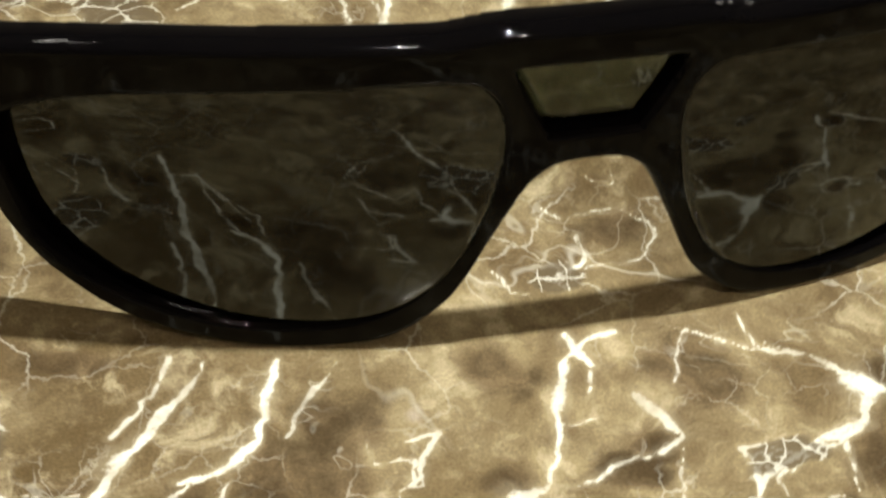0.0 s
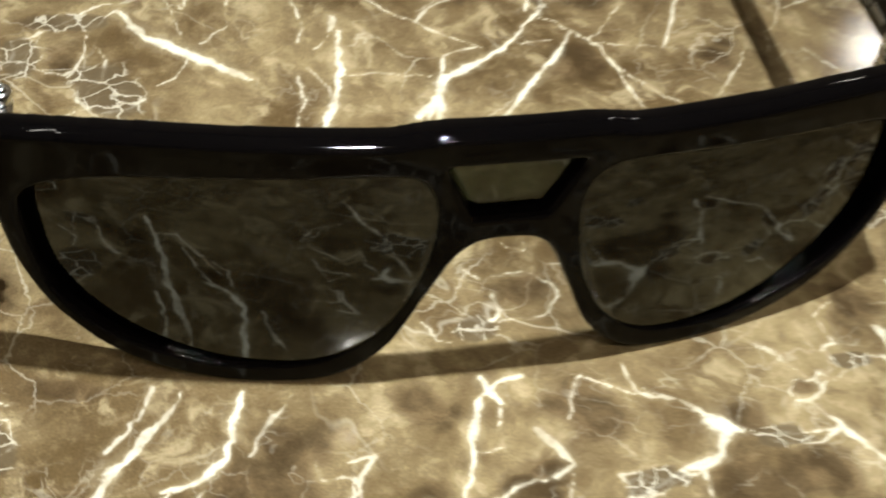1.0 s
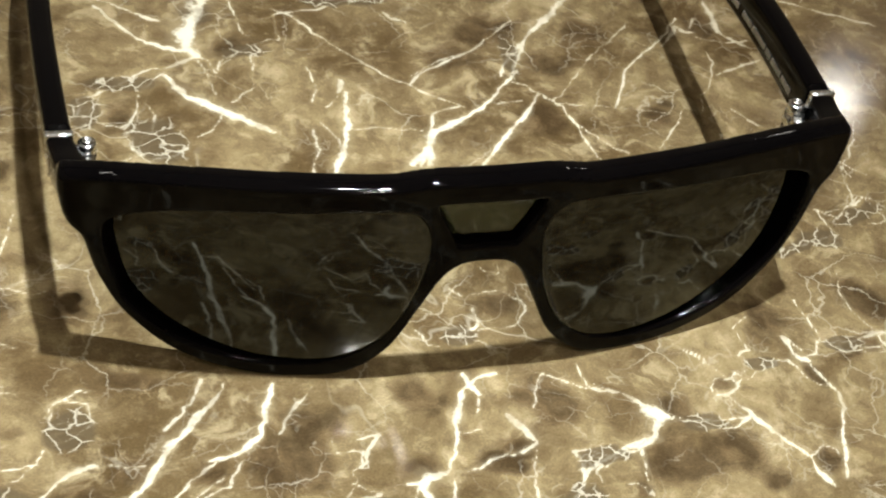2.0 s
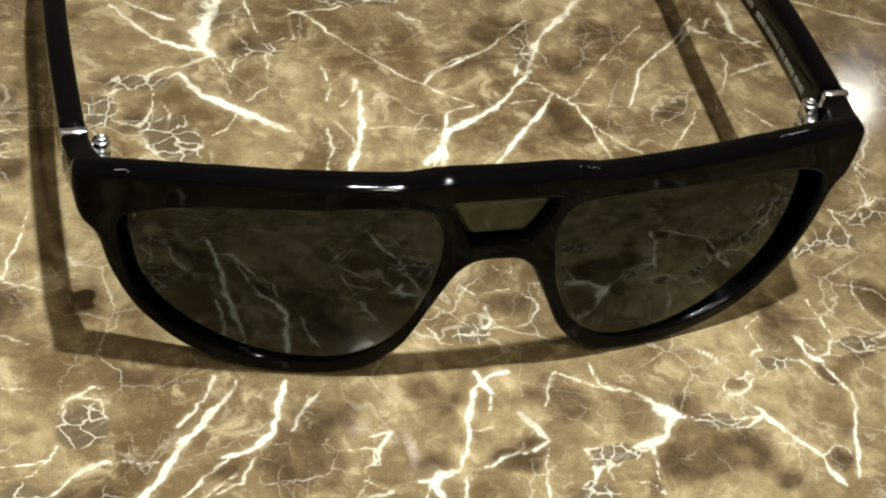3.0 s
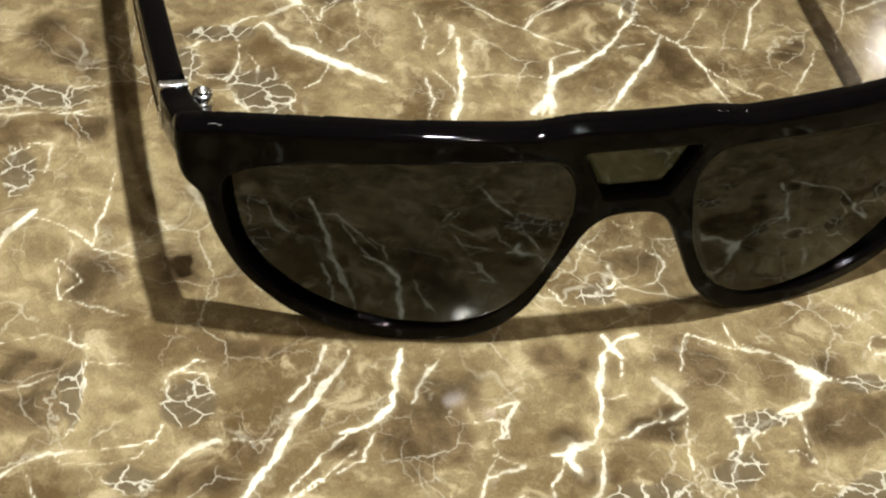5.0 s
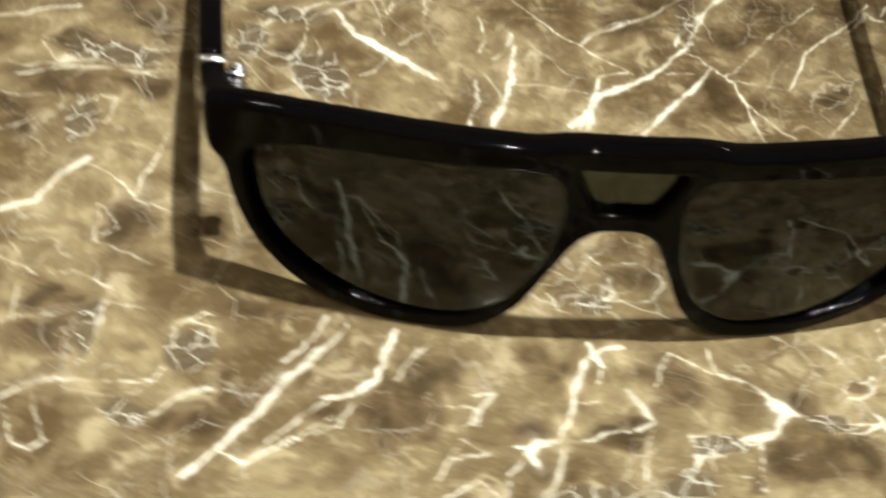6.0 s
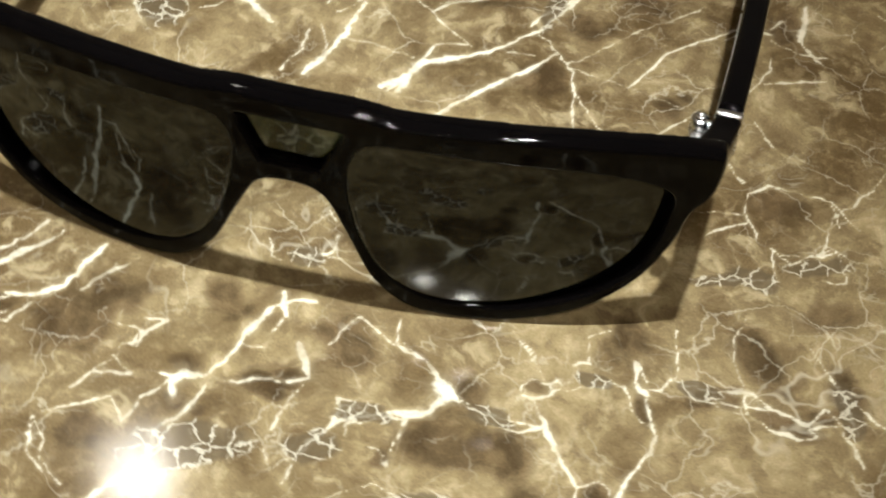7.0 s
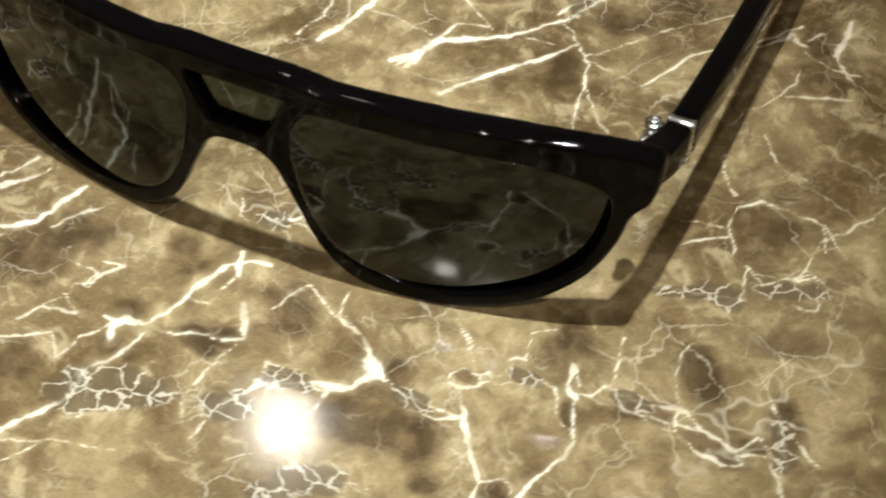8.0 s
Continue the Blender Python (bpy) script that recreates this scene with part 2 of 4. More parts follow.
def plate(name, outline, holes, step, thick, edge, bend, material, parent, label=""):
    """A bent plate with rounded rims, from an outline in x and z with holes in it. bend(x, z) gives the y of its middle,
    thick(x, z) its thickness; all in centimetres."""
    lo, hi = outline.min(0) - 2 * step, outline.max(0) + 2 * step
    xs, zs = np.arange(lo[0], hi[0], step), np.arange(lo[1], hi[1], step)
    nx, nz = len(xs), len(zs)
    grid = np.stack(np.meshgrid(xs, zs, indexing="ij"), -1).reshape(-1, 2)

    def field(q):
        d = signed(outline, q)
        for h in holes:
            d = np.maximum(d, -signed(h, q))
        return d

    d = field(grid)
    ok = (d < 0.35 * step).reshape(nx, nz)
    quads = ok[:-1, :-1] & ok[1:, :-1] & ok[1:, 1:] & ok[:-1, 1:]
    used = np.zeros((nx, nz), bool)
    full = np.zeros((nx, nz), int)
    for a in (0, 1):
        for b in (0, 1):
            used[a : nx - 1 + a, b : nz - 1 + b] |= quads
            full[a : nx - 1 + a, b : nz - 1 + b] += quads
    rim = (used & (full < 4)).ravel()
    for _ in range(3):
        q = grid[rim]
        e = 1e-3
        dq = field(q)
        g = np.stack([field(q + [e, 0]) - field(q - [e, 0]), field(q + [0, e]) - field(q - [0, e])], -1) / (2 * e)
        g /= np.maximum(np.linalg.norm(g, axis=1, keepdims=True), 1e-6)
        grid[rim] = q - np.clip(dq, -1.2 * step, 1.2 * step)[:, None] * g
    d = np.minimum(field(grid), 0)
    d[rim] = 0
    s = np.clip(-d / edge, 0, 1)
    half = thick(grid[:, 0], grid[:, 1]) / 2
    r = np.minimum(edge, half)
    off = half - r + r * np.sqrt(np.maximum(1 - (1 - s) ** 2, 0))
    off[rim] = (half - r)[rim]
    mid = bend(grid[:, 0], grid[:, 1])
    used = used.ravel()
    index = np.cumsum(used) - 1
    count = int(used.sum())
    front = np.stack([grid[:, 0], mid - off, grid[:, 1]], -1)[used]
    back = np.stack([grid[:, 0], mid + off, grid[:, 1]], -1)[used]
    ii, jj = np.nonzero(quads)
    corner = np.stack([ii * nz + jj, (ii + 1) * nz + jj, (ii + 1) * nz + jj + 1, ii * nz + jj + 1], -1)
    f = index[corner]
    faces = [tuple(q) for q in f] + [tuple(q[::-1] + count) for q in f]
    # the side wall between the two rims
    seen = {}
    for q in f:
        for a, b in zip(q, np.roll(q, -1)):
            seen[(a, b)] = 1
    for a, b in seen:
        if (b, a) not in seen:
            faces.append((b, a, a + count, b + count))
    me = bpy.data.meshes.new(name)
    me.from_pydata((np.concatenate([front, back]) * CM).tolist(), [], faces)
    me.shade_smooth()
    return link_mesh(name, me, material, parent, label)


def sweep(path, widths, heights, edge, seg=3):
    """A bar with a rounded oblong section along a path; widths go sideways, heights upwards. Centimetres."""
    bm = bmesh.new()
    rings = []
    path = np.array(path, float)
    for i, c in enumerate(path):
        t = path[min(i + 1, len(path) - 1)] - path[max(i - 1, 0)]
        t /= np.linalg.norm(t)
        side = np.cross(t, (0, 0, 1))
        side /= np.linalg.norm(side)
        up = np.cross(side, t)
        w, h = widths[i] / 2, heights[i] / 2
        r = min(edge, w * 0.95, h * 0.95)
        ring = []
        for sx, sy, a0 in ((1, 1, 0), (-1, 1, 90), (-1, -1, 180), (1, -1, 270)):
            for k in range(seg + 1):
                a = radians(a0 + 90 * k / seg)
                q = c + side * (sx * (w - r) + r * math.cos(a)) + up * (sy * (h - r) + r * math.sin(a))
                ring.append(bm.verts.new(Vector(q) * CM))
        rings.append(ring)
    n = len(rings[0])
    for a, b in zip(rings, rings[1:]):
        for k in range(n):
            bm.faces.new((a[k], a[(k + 1) % n], b[(k + 1) % n], b[k]))
    bm.faces.new(rings[0])
    bm.faces.new(rings[-1][::-1])
    return bm


# ---- the room ----
X0, X1, Y0, Y1, FLOOR = -1.6, 1.9, -2.2, 1.6, -0.9
tagged(part("floor", box(X0 - 0.12, X1 + 0.12, Y0 - 0.12, Y1 + 0.12, FLOOR - 0.12, FLOOR), FLOORING, smooth=False), "plain brown floor of the dim room", "floor", kind="structure")
# ceiling and walls are unseen, added to give glossy surfaces something to reflect
tagged(part("ceiling", box(X0 - 0.12, X1 + 0.12, Y0 - 0.12, Y1 + 0.12, CEIL, CEIL + 0.12), WHITE, smooth=False), "unseen plain white painted ceiling with a downlight, added for gloss to reflect", "ceiling", kind="structure")
for side, dims in (("north", (X0 - 0.12, X1 + 0.12, Y1, Y1 + 0.12)), ("south", (X0 - 0.12, X1 + 0.12, Y0 - 0.12, Y0)), ("west", (X0 - 0.12, X0, Y0, Y1)), ("east", (X1, X1 + 0.12, Y0, Y1))):
    tagged(part("wall_" + side, box(*dims, FLOOR, CEIL), WALL, smooth=False), "unseen plain warm beige plaster wall, added for gloss to reflect", "wall", kind="structure")


# ---- the marble countertop ----
VEINS = []


def vein(strength, half_width, *points):
    VEINS.append((strength, half_width, points))


vein(1, 0.070, (4.74, 7.91), (4.43, 7.58), (3.87, 6.99), (3.41, 6.55))
vein(1, 0.045, (3.41, 6.55), (3.14, 5.98), (2.78, 5.24), (2.17, 4.60), (1.65, 4.16), (0.83, 3.69), (0.59, 3.31), (0.31, 2.71))
vein(0.9, 0.036, (3.39, 6.48), (2.85, 5.87), (2.59, 5.31))
vein(0.9, 0.025, (2.76, 5.18), (3.27, 4.72), (3.65, 4.26), (3.75, 3.72), (3.83, 3.13), (3.97, 2.49))
vein(0.7, 0.020, (3.81, 3.66), (4.23, 3.10), (4.61, 2.73))
vein(1, 0.044, (3.22, 4.69), (2.76, 4.02), (2.22, 3.48), (1.65, 2.78), (1.40, 2.41))
vein(0.6, 0.016, (5.84, 6.89), (4.91, 6.01), (4.15, 5.16), (3.54, 4.45))
vein(0.7, 0.013, (3.52, 4.39), (4.15, 4.27), (4.87, 4.12), (5.50, 3.96), (6.03, 3.78))
vein(0.9, 0.027, (4.76, 4.19), (5.17, 4.97), (5.34, 5.40), (6.01, 5.88), (6.42, 6.32), (6.99, 6.97))
vein(0.8, 0.021, (6.20, 4.04), (5.84, 3.46), (5.31, 2.85))
vein(0.8, 0.029, (9.29, 7.70), (10.15, 7.23), (10.85, 6.84), (11.62, 6.39))
vein(0.7, 0.017, (10.63, 8.22), (10.16, 7.37))
vein(0.6, 0.017, (9.75, 7.18), (9.41, 6.64))
vein(0.6, 0.016, (0.72, 5.49), (1.30, 5.89), (2.12, 6.16), (2.86, 6.78), (3.30, 7.15))
vein(0.6, 0.015, (2.25, 4.42), (2.81, 4.53))
vein(0.7, 0.015, (9.85, 3.30), (8.90, 1.83), (8.79, 0.95))
vein(0.7, 0.018, (8.05, 0.79), (8.46, 0.75), (8.96, 1.15), (9.16, 1.03))
vein(0.8, 0.013, (0.53, -0.69), (0.98, -0.63), (1.40, -0.96), (1.42, -1.20), (1.12, -1.50), (0.41, -1.52))
vein(0.9, 0.026, (0.46, -0.97), (0.43, -1.43), (-0.05, -1.65), (0.12, -1.85))
vein(0.8, 0.018, (0.15, -0.46), (0.30, -0.72))
vein(0.8, 0.013, (0.80, 0.01), (0.87, -0.16), (1.12, -0.28), (1.17, 0.03))
vein(0.8, 0.021, (-0.70, -1.41), (-0.57, -1.78), (-0.31, -1.90))
vein(0.8, 0.035, (-4.54, -2.10), (-4.79, -2.61), (-5.21, -3.10))
vein(0.9, 0.046, (-4.17, -2.24), (-4.41, -2.61), (-4.90, -3.20), (-5.41, -3.72), (-5.78, -4.35))
vein(1, 0.046, (-3.34, -2.33), (-3.53, -2.93), (-3.69, -3.39), (-4.12, -3.69), (-4.60, -3.81))
vein(0.6, 0.024, (-2.64, -2.40), (-3.19, -3.08), (-3.38, -3.42))
vein(0.8, 0.023, (-8.79, 2.94), (-9.09, 2.75), (-9.15, 2.19), (-8.93, 1.89), (-8.84, 2.44))
vein(0.8, 0.025, (-9.46, 4.41), (-8.88, 4.28), (-8.28, 4.46), (-7.33, 4.38))
vein(0.6, 0.018, (-9.47, 3.96), (-8.70, 3.96), (-7.92, 3.74), (-7.42, 3.85))
vein(0.8, 0.026, (-4.18, -3.74), (-4.55, -3.88), (-4.86, -4.14), (-5.26, -4.50), (-5.72, -5.05))
vein(0.7, 0.021, (-4.02, -3.82), (-4.33, -4.31), (-4.84, -4.56), (-5.50, -4.98))
vein(0.7, 0.016, (-2.54, -3.56), (-2.52, -3.90), (-2.09, -3.95), (-2.21, -4.27))
vein(0.7, 0.027, (-2.41, -4.57), (-1.95, -4.84), (-2.59, -4.96), (-2.86, -5.34))
vein(0.6, 0.013, (-2.28, -3.89), (-2.01, -3.93), (-2.08, -4.25), (-2.36, -4.28), (-2.30, -4.54), (-2.60, -4.95))
vein(0.8, 0.025, (7.60, 0.99), (7.31, 1.59), (7.31, 2.02), (7.65, 2.33), (8.17, 2.29), (8.84, 2.25), (9.02, 1.68))
vein(0.7, 0.019, (6.45, 1.33), (7.27, 1.51))
vein(0.7, 0.019, (6.70, 0.76), (7.02, 1.08), (7.37, 1.30))
vein(0.8, 0.025, (8.84, 2.25), (9.38, 1.68))
vein(0.9, 0.021, (6.61, -0.28), (7.11, -0.09), (7.59, -0.04), (8.06, 0.08), (7.89, 0.83))
vein(0.9, 0.024, (7.89, 0.83), (8.25, 0.55), (8.58, 0.82), (9.03, 1.06), (9.25, 0.34), (8.88, 0.33))
vein(0.6, 0.019, (6.76, 3.01), (7.15, 2.26))
vein(0.7, 0.016, (1.70, -6.27), (2.36, -5.79), (3.21, -6.02), (4.07, -5.80))
vein(0.8, 0.030, (-10.44, -4.42), (-9.95, -4.17), (-9.21, -3.67), (-8.78, -3.55), (-8.00, -3.63), (-7.29, -3.59), (-7.15, -3.31))
vein(0.8, 0.021, (-7.09, -2.91), (-6.99, -2.38), (-6.52, -2.08), (-6.24, -2.15))
vein(0.8, 0.021, (-7.02, -3.22), (-6.37, -2.87), (-6.39, -2.39), (-6.71, -2.26))
vein(0.7, 0.021, (-7.11, -2.85), (-6.82, -2.74), (-6.37, -2.84))
vein(0.7, 0.017, (-8.78, -3.52), (-8.65, -3.78), (-8.00, -3.90), (-7.56, -3.81), (-7.29, -3.59))
vein(0.9, 0.025, (-9.53, -4.29), (-9.35, -4.82), (-9.13, -4.99), (-8.89, -4.77))
vein(0.8, 0.021, (-9.21, -3.71), (-9.06, -4.36), (-8.91, -4.79))
vein(0.7, 0.021, (-10.42, -4.76), (-10.03, -4.20))
vein(0.7, 0.017, (-10.44, -4.32), (-10.11, -4.43), (-9.78, -4.25), (-9.53, -4.13))
vein(1, 0.068, (-4.61, -2.78), (-5.23, -3.53), (-5.64, -4.19), (-6.25, -4.82))
vein(1, 0.051, (-6.25, -4.82), (-6.75, -5.40))
vein(0.9, 0.025, (-6.25, -4.88), (-5.84, -5.12), (-5.43, -4.90), (-4.96, -4.54), (-4.38, -4.12))
vein(0.7, 0.017, (-5.84, -5.15), (-5.77, -5.44))
vein(0.8, 0.038, (-7.29, -4.22), (-6.77, -3.83), (-6.41, -3.69))
vein(0.6, 0.017, (-6.41, -3.69), (-5.61, -3.80))
vein(0.8, 0.017, (-8.56, -3.28), (-8.36, -2.88), (-8.24, -2.36), (-8.21, -1.87))
vein(0.7, 0.017, (-8.18, -1.90), (-7.53, -2.07))
vein(0.6, 0.013, (-10.02, -2.50), (-9.59, -2.33), (-9.06, -2.22), (-8.43, -2.11))
vein(0.6, 0.017, (-10.51, -3.14), (-10.18, -2.84), (-10.11, -2.44), (-9.63, -2.35))
vein(0.8, 0.017, (-8.46, 0.38), (-8.49, -0.55), (-7.88, -0.88), (-7.51, -1.07))
vein(0.7, 0.017, (-8.49, -0.55), (-8.11, -0.23), (-8.44, 0.31))
vein(0.9, 0.051, (-10.41, -0.02), (-9.58, 0.31), (-9.22, 0.97), (-8.69, 1.45))
vein(0.8, 0.021, (-8.83, 1.28), (-8.39, 1.07), (-7.86, 0.47), (-7.66, 1.35), (-7.39, 2.12))
vein(0.7, 0.017, (-7.86, 0.42), (-7.19, 0.17), (-6.90, 0.24))
vein(0.7, 0.017, (-10.62, -1.23), (-10.09, -0.98), (-9.44, -1.37), (-8.71, -1.31), (-8.16, -1.57), (-7.71, -1.88))
vein(0.6, 0.021, (-10.17, -0.22), (-9.77, -0.86), (-9.44, -1.37))
vein(0.6, 0.017, (-8.44, -1.00), (-8.34, -1.50), (-8.12, -1.66))
vein(0.6, 0.013, (-9.53, -1.36), (-9.69, -2.09), (-9.63, -2.45))
vein(1, 0.051, (-2.31, -8.48), (-2.03, -7.94), (-1.62, -7.06), (-1.23, -6.48), (-1.14, -6.12))
vein(0.9, 0.038, (-1.14, -6.12), (-1.27, -5.81), (-0.96, -5.43), (-0.81, -5.12))
vein(0.8, 0.025, (-1.35, -6.06), (-1.08, -6.19), (-0.81, -6.61))
vein(0.8, 0.021, (-1.00, -5.92), (-0.76, -6.59))
vein(0.7, 0.021, (-0.69, -5.56), (-0.46, -5.83), (-0.28, -6.29))
vein(0.7, 0.025, (-0.09, -5.39), (0.12, -5.99))
vein(0.6, 0.017, (-2.74, -7.74), (-1.70, -7.46), (-0.83, -7.07), (0.05, -6.87))
vein(0.7, 0.021, (-1.33, -8.32), (-1.52, -7.83), (-1.05, -7.21))
vein(0.8, 0.025, (-3.19, -6.04), (-2.91, -6.78), (-2.57, -6.99))
vein(0.8, 0.021, (-3.14, -6.02), (-2.80, -6.40), (-2.74, -6.73), (-2.25, -7.13))
vein(0.8, 0.021, (-3.06, -5.93), (-2.60, -5.63), (-2.12, -5.38), (-1.79, -5.71), (-1.66, -5.27), (-1.36, -4.84))
vein(0.8, 0.030, (1.16, -5.70), (1.20, -5.34), (1.44, -4.99), (1.65, -4.74))
vein(0.8, 0.021, (1.65, -4.74), (2.05, -4.56), (2.54, -4.32), (2.94, -4.22), (3.06, -3.94))
vein(0.8, 0.017, (1.64, -4.72), (1.43, -4.36), (1.71, -4.40), (2.05, -4.56))
vein(0.7, 0.021, (2.52, -4.38), (2.55, -4.58), (2.57, -5.02), (2.58, -5.50))
vein(1, 0.110, (3.07, -3.69), (3.30, -3.94))
vein(0.7, 0.017, (2.19, -3.03), (2.75, -3.38), (3.07, -3.66))
vein(0.7, 0.021, (1.00, -6.20), (1.09, -5.76))
vein(0.6, 0.017, (0.47, -5.48), (0.77, -5.95))
vein(0.9, 0.047, (-5.50, 8.15), (-5.09, 7.55), (-4.73, 7.06), (-4.19, 6.66), (-3.85, 6.59))
vein(0.8, 0.037, (-5.54, 8.44), (-4.87, 8.02), (-4.21, 7.60))
vein(1, 0.137, (-3.25, 8.32), (-3.50, 7.65), (-3.78, 7.10), (-3.76, 6.63))
vein(1, 0.074, (-3.76, 6.63), (-3.59, 6.39))
vein(0.7, 0.032, (-3.59, 6.39), (-3.84, 6.22), (-4.25, 6.07))
vein(0.8, 0.026, (-4.25, 6.07), (-4.59, 6.05), (-4.95, 5.81), (-5.24, 5.60), (-5.65, 5.34), (-6.04, 5.24))
vein(0.7, 0.021, (-5.24, 5.60), (-4.70, 5.50), (-4.32, 5.95))
vein(1, 0.084, (-4.27, 5.85), (-4.04, 5.35), (-3.69, 4.97), (-3.29, 4.65))
vein(1, 0.095, (-3.29, 4.65), (-2.88, 4.37), (-2.47, 4.08))
vein(0.8, 0.026, (-2.47, 4.08), (-2.36, 3.96))
vein(0.7, 0.021, (-6.04, 5.24), (-6.00, 4.94), (-6.13, 4.69))
vein(0.7, 0.021, (-3.59, 6.39), (-3.38, 6.24), (-3.31, 5.88), (-3.23, 5.87), (-3.15, 6.18), (-2.84, 6.39))
vein(0.7, 0.021, (-2.85, 6.34), (-2.46, 6.61), (-2.07, 6.85), (-1.82, 6.83))
vein(0.7, 0.021, (-1.82, 6.83), (-1.87, 7.27), (-1.84, 7.66), (-1.53, 7.70))
vein(0.8, 0.026, (-1.53, 7.70), (-0.84, 7.80), (-0.18, 8.06))
vein(0.8, 0.032, (-1.87, 7.85), (-1.43, 7.54), (-1.00, 6.84), (-0.41, 6.14))
vein(0.8, 0.026, (-0.41, 6.14), (0.08, 5.56), (0.60, 5.16))
vein(0.8, 0.026, (0.60, 5.16), (1.11, 4.77), (1.59, 4.38))
vein(0.8, 0.032, (-2.71, 8.29), (-2.67, 7.70), (-2.52, 7.02))
vein(0.7, 0.021, (-2.47, 6.55), (-2.52, 5.74), (-2.54, 5.38))
vein(0.6, 0.021, (-2.54, 5.38), (-3.08, 4.93))
vein(0.6, 0.021, (-3.57, 6.26), (-3.43, 5.80), (-3.40, 5.09))
vein(0.6, 0.021, (-4.88, 5.28), (-4.98, 4.86), (-5.04, 4.53), (-5.24, 4.30))
vein(0.7, 0.021, (-5.04, 4.53), (-5.00, 4.03), (-4.72, 4.09), (-4.61, 4.67), (-4.80, 5.02))
vein(0.8, 0.042, (-5.12, 4.04), (-5.11, 3.68), (-4.94, 3.51))
vein(0.7, 0.026, (-5.20, 3.48), (-5.53, 3.35))
vein(0.7, 0.021, (-5.76, 4.55), (-5.29, 4.35), (-5.04, 4.53))
vein(0.8, 0.037, (-4.74, 3.36), (-4.30, 3.45), (-4.07, 3.63))
vein(0.6, 0.021, (-3.30, 4.57), (-3.58, 4.08), (-3.87, 3.94))
vein(0.7, 0.032, (-1.42, 5.88), (-1.35, 5.48), (-1.32, 5.30), (-1.46, 4.78))
vein(0.8, 0.032, (-1.65, 3.94), (-1.61, 3.52), (-1.55, 3.40), (-1.71, 3.12), (-1.80, 2.72))
vein(0.9, 0.058, (-0.79, 5.44), (-0.92, 5.09))
vein(1, 0.063, (-0.77, 5.08), (-0.89, 4.22), (-1.07, 3.39), (-1.33, 2.76))
vein(0.7, 0.021, (-0.90, 5.00), (-1.20, 4.59))
vein(0.6, 0.021, (-1.44, 4.17), (-1.19, 3.65), (-1.16, 3.32))
vein(0.6, 0.016, (-0.91, 3.96), (-0.24, 3.91), (0.53, 3.74))
vein(1, 0.053, (1.55, 4.12), (1.09, 3.90), (0.75, 3.67))
vein(1, 0.084, (0.75, 3.67), (0.57, 3.26), (0.17, 2.80))
vein(0.9, 0.053, (0.64, 3.26), (0.50, 2.77))
vein(0.8, 0.026, (1.56, 4.42), (1.01, 4.34), (0.85, 4.26), (0.74, 3.75))
vein(0.8, 0.032, (1.98, 6.08), (1.32, 5.75), (0.85, 5.51), (0.60, 5.16))
vein(0.6, 0.037, (0.47, 7.58), (0.95, 7.20))
vein(1, 0.063, (-0.09, -2.52), (0.11, -2.99))
vein(0.9, 0.032, (-0.22, -2.89), (0.20, -2.62), (0.51, -2.59))
vein(0.8, 0.026, (0.07, -2.92), (0.01, -3.41))
vein(0.9, 0.047, (-0.19, -2.89), (-0.35, -3.25), (-0.48, -3.84))
vein(0.9, 0.047, (-0.48, -3.84), (-0.58, -4.18), (-0.78, -4.53))
vein(0.7, 0.026, (-0.46, -3.75), (0.03, -3.72))
vein(1, 0.074, (-0.78, -4.53), (-1.18, -4.60), (-1.27, -4.82), (-1.18, -5.03))
vein(0.9, 0.042, (-1.24, -4.66), (-1.53, -4.70))
vein(0.8, 0.026, (-0.74, -4.54), (-0.31, -4.54), (0.08, -4.32), (0.52, -4.32))
vein(0.7, 0.058, (0.52, -4.32), (0.81, -4.17), (0.66, -3.79), (0.49, -3.47))
vein(0.7, 0.026, (-0.71, -4.63), (-0.77, -5.08))
vein(0.7, 0.026, (0.79, -4.23), (0.63, -4.91), (0.57, -5.27))
vein(0.8, 0.026, (1.97, -2.49), (2.06, -3.08), (2.25, -3.17))
vein(0.7, 0.021, (0.99, -2.51), (1.48, -2.76), (2.06, -3.08), (2.58, -3.27), (2.95, -3.56))
vein(0.6, 0.021, (1.32, -2.61), (1.10, -3.04), (0.96, -3.40))
vein(1, 0.116, (2.97, -3.68), (3.13, -3.84), (3.25, -3.85))
vein(0.8, 0.021, (3.27, -3.85), (3.58, -4.01), (4.10, -4.04), (4.68, -4.02))
vein(0.8, 0.021, (3.45, -3.94), (3.74, -4.16), (4.34, -4.23), (4.67, -4.05))
vein(0.8, 0.047, (3.01, -3.95), (2.89, -4.24), (2.64, -4.39))
vein(0.8, 0.021, (2.64, -4.39), (2.48, -4.43), (2.09, -4.57), (1.88, -4.60), (1.43, -4.43))
vein(0.8, 0.032, (1.43, -4.43), (1.52, -4.79), (1.38, -5.12), (1.17, -5.35))
vein(0.7, 0.021, (2.51, -4.44), (2.51, -4.50), (2.06, -4.65))
vein(0.7, 0.021, (2.58, -4.44), (2.53, -4.91), (2.45, -5.26), (2.54, -5.52))
vein(0.8, 0.026, (2.15, -5.16), (2.30, -5.18), (2.44, -5.37))
vein(0.7, 0.021, (1.74, -5.05), (1.71, -4.82), (2.05, -4.68))
vein(0.7, 0.021, (3.86, -2.23), (4.25, -2.67), (4.55, -3.04))
vein(0.7, 0.026, (-2.17, -3.64), (-1.79, -3.62))
vein(0.6, 0.026, (-2.34, -4.32), (-2.05, -4.12), (-2.03, -3.89), (-1.74, -3.63))
vein(0.8, 0.026, (4.28, -3.47), (4.25, -3.33), (4.37, -3.16), (4.65, -3.13), (4.75, -3.36), (4.51, -3.57), (4.32, -3.52))
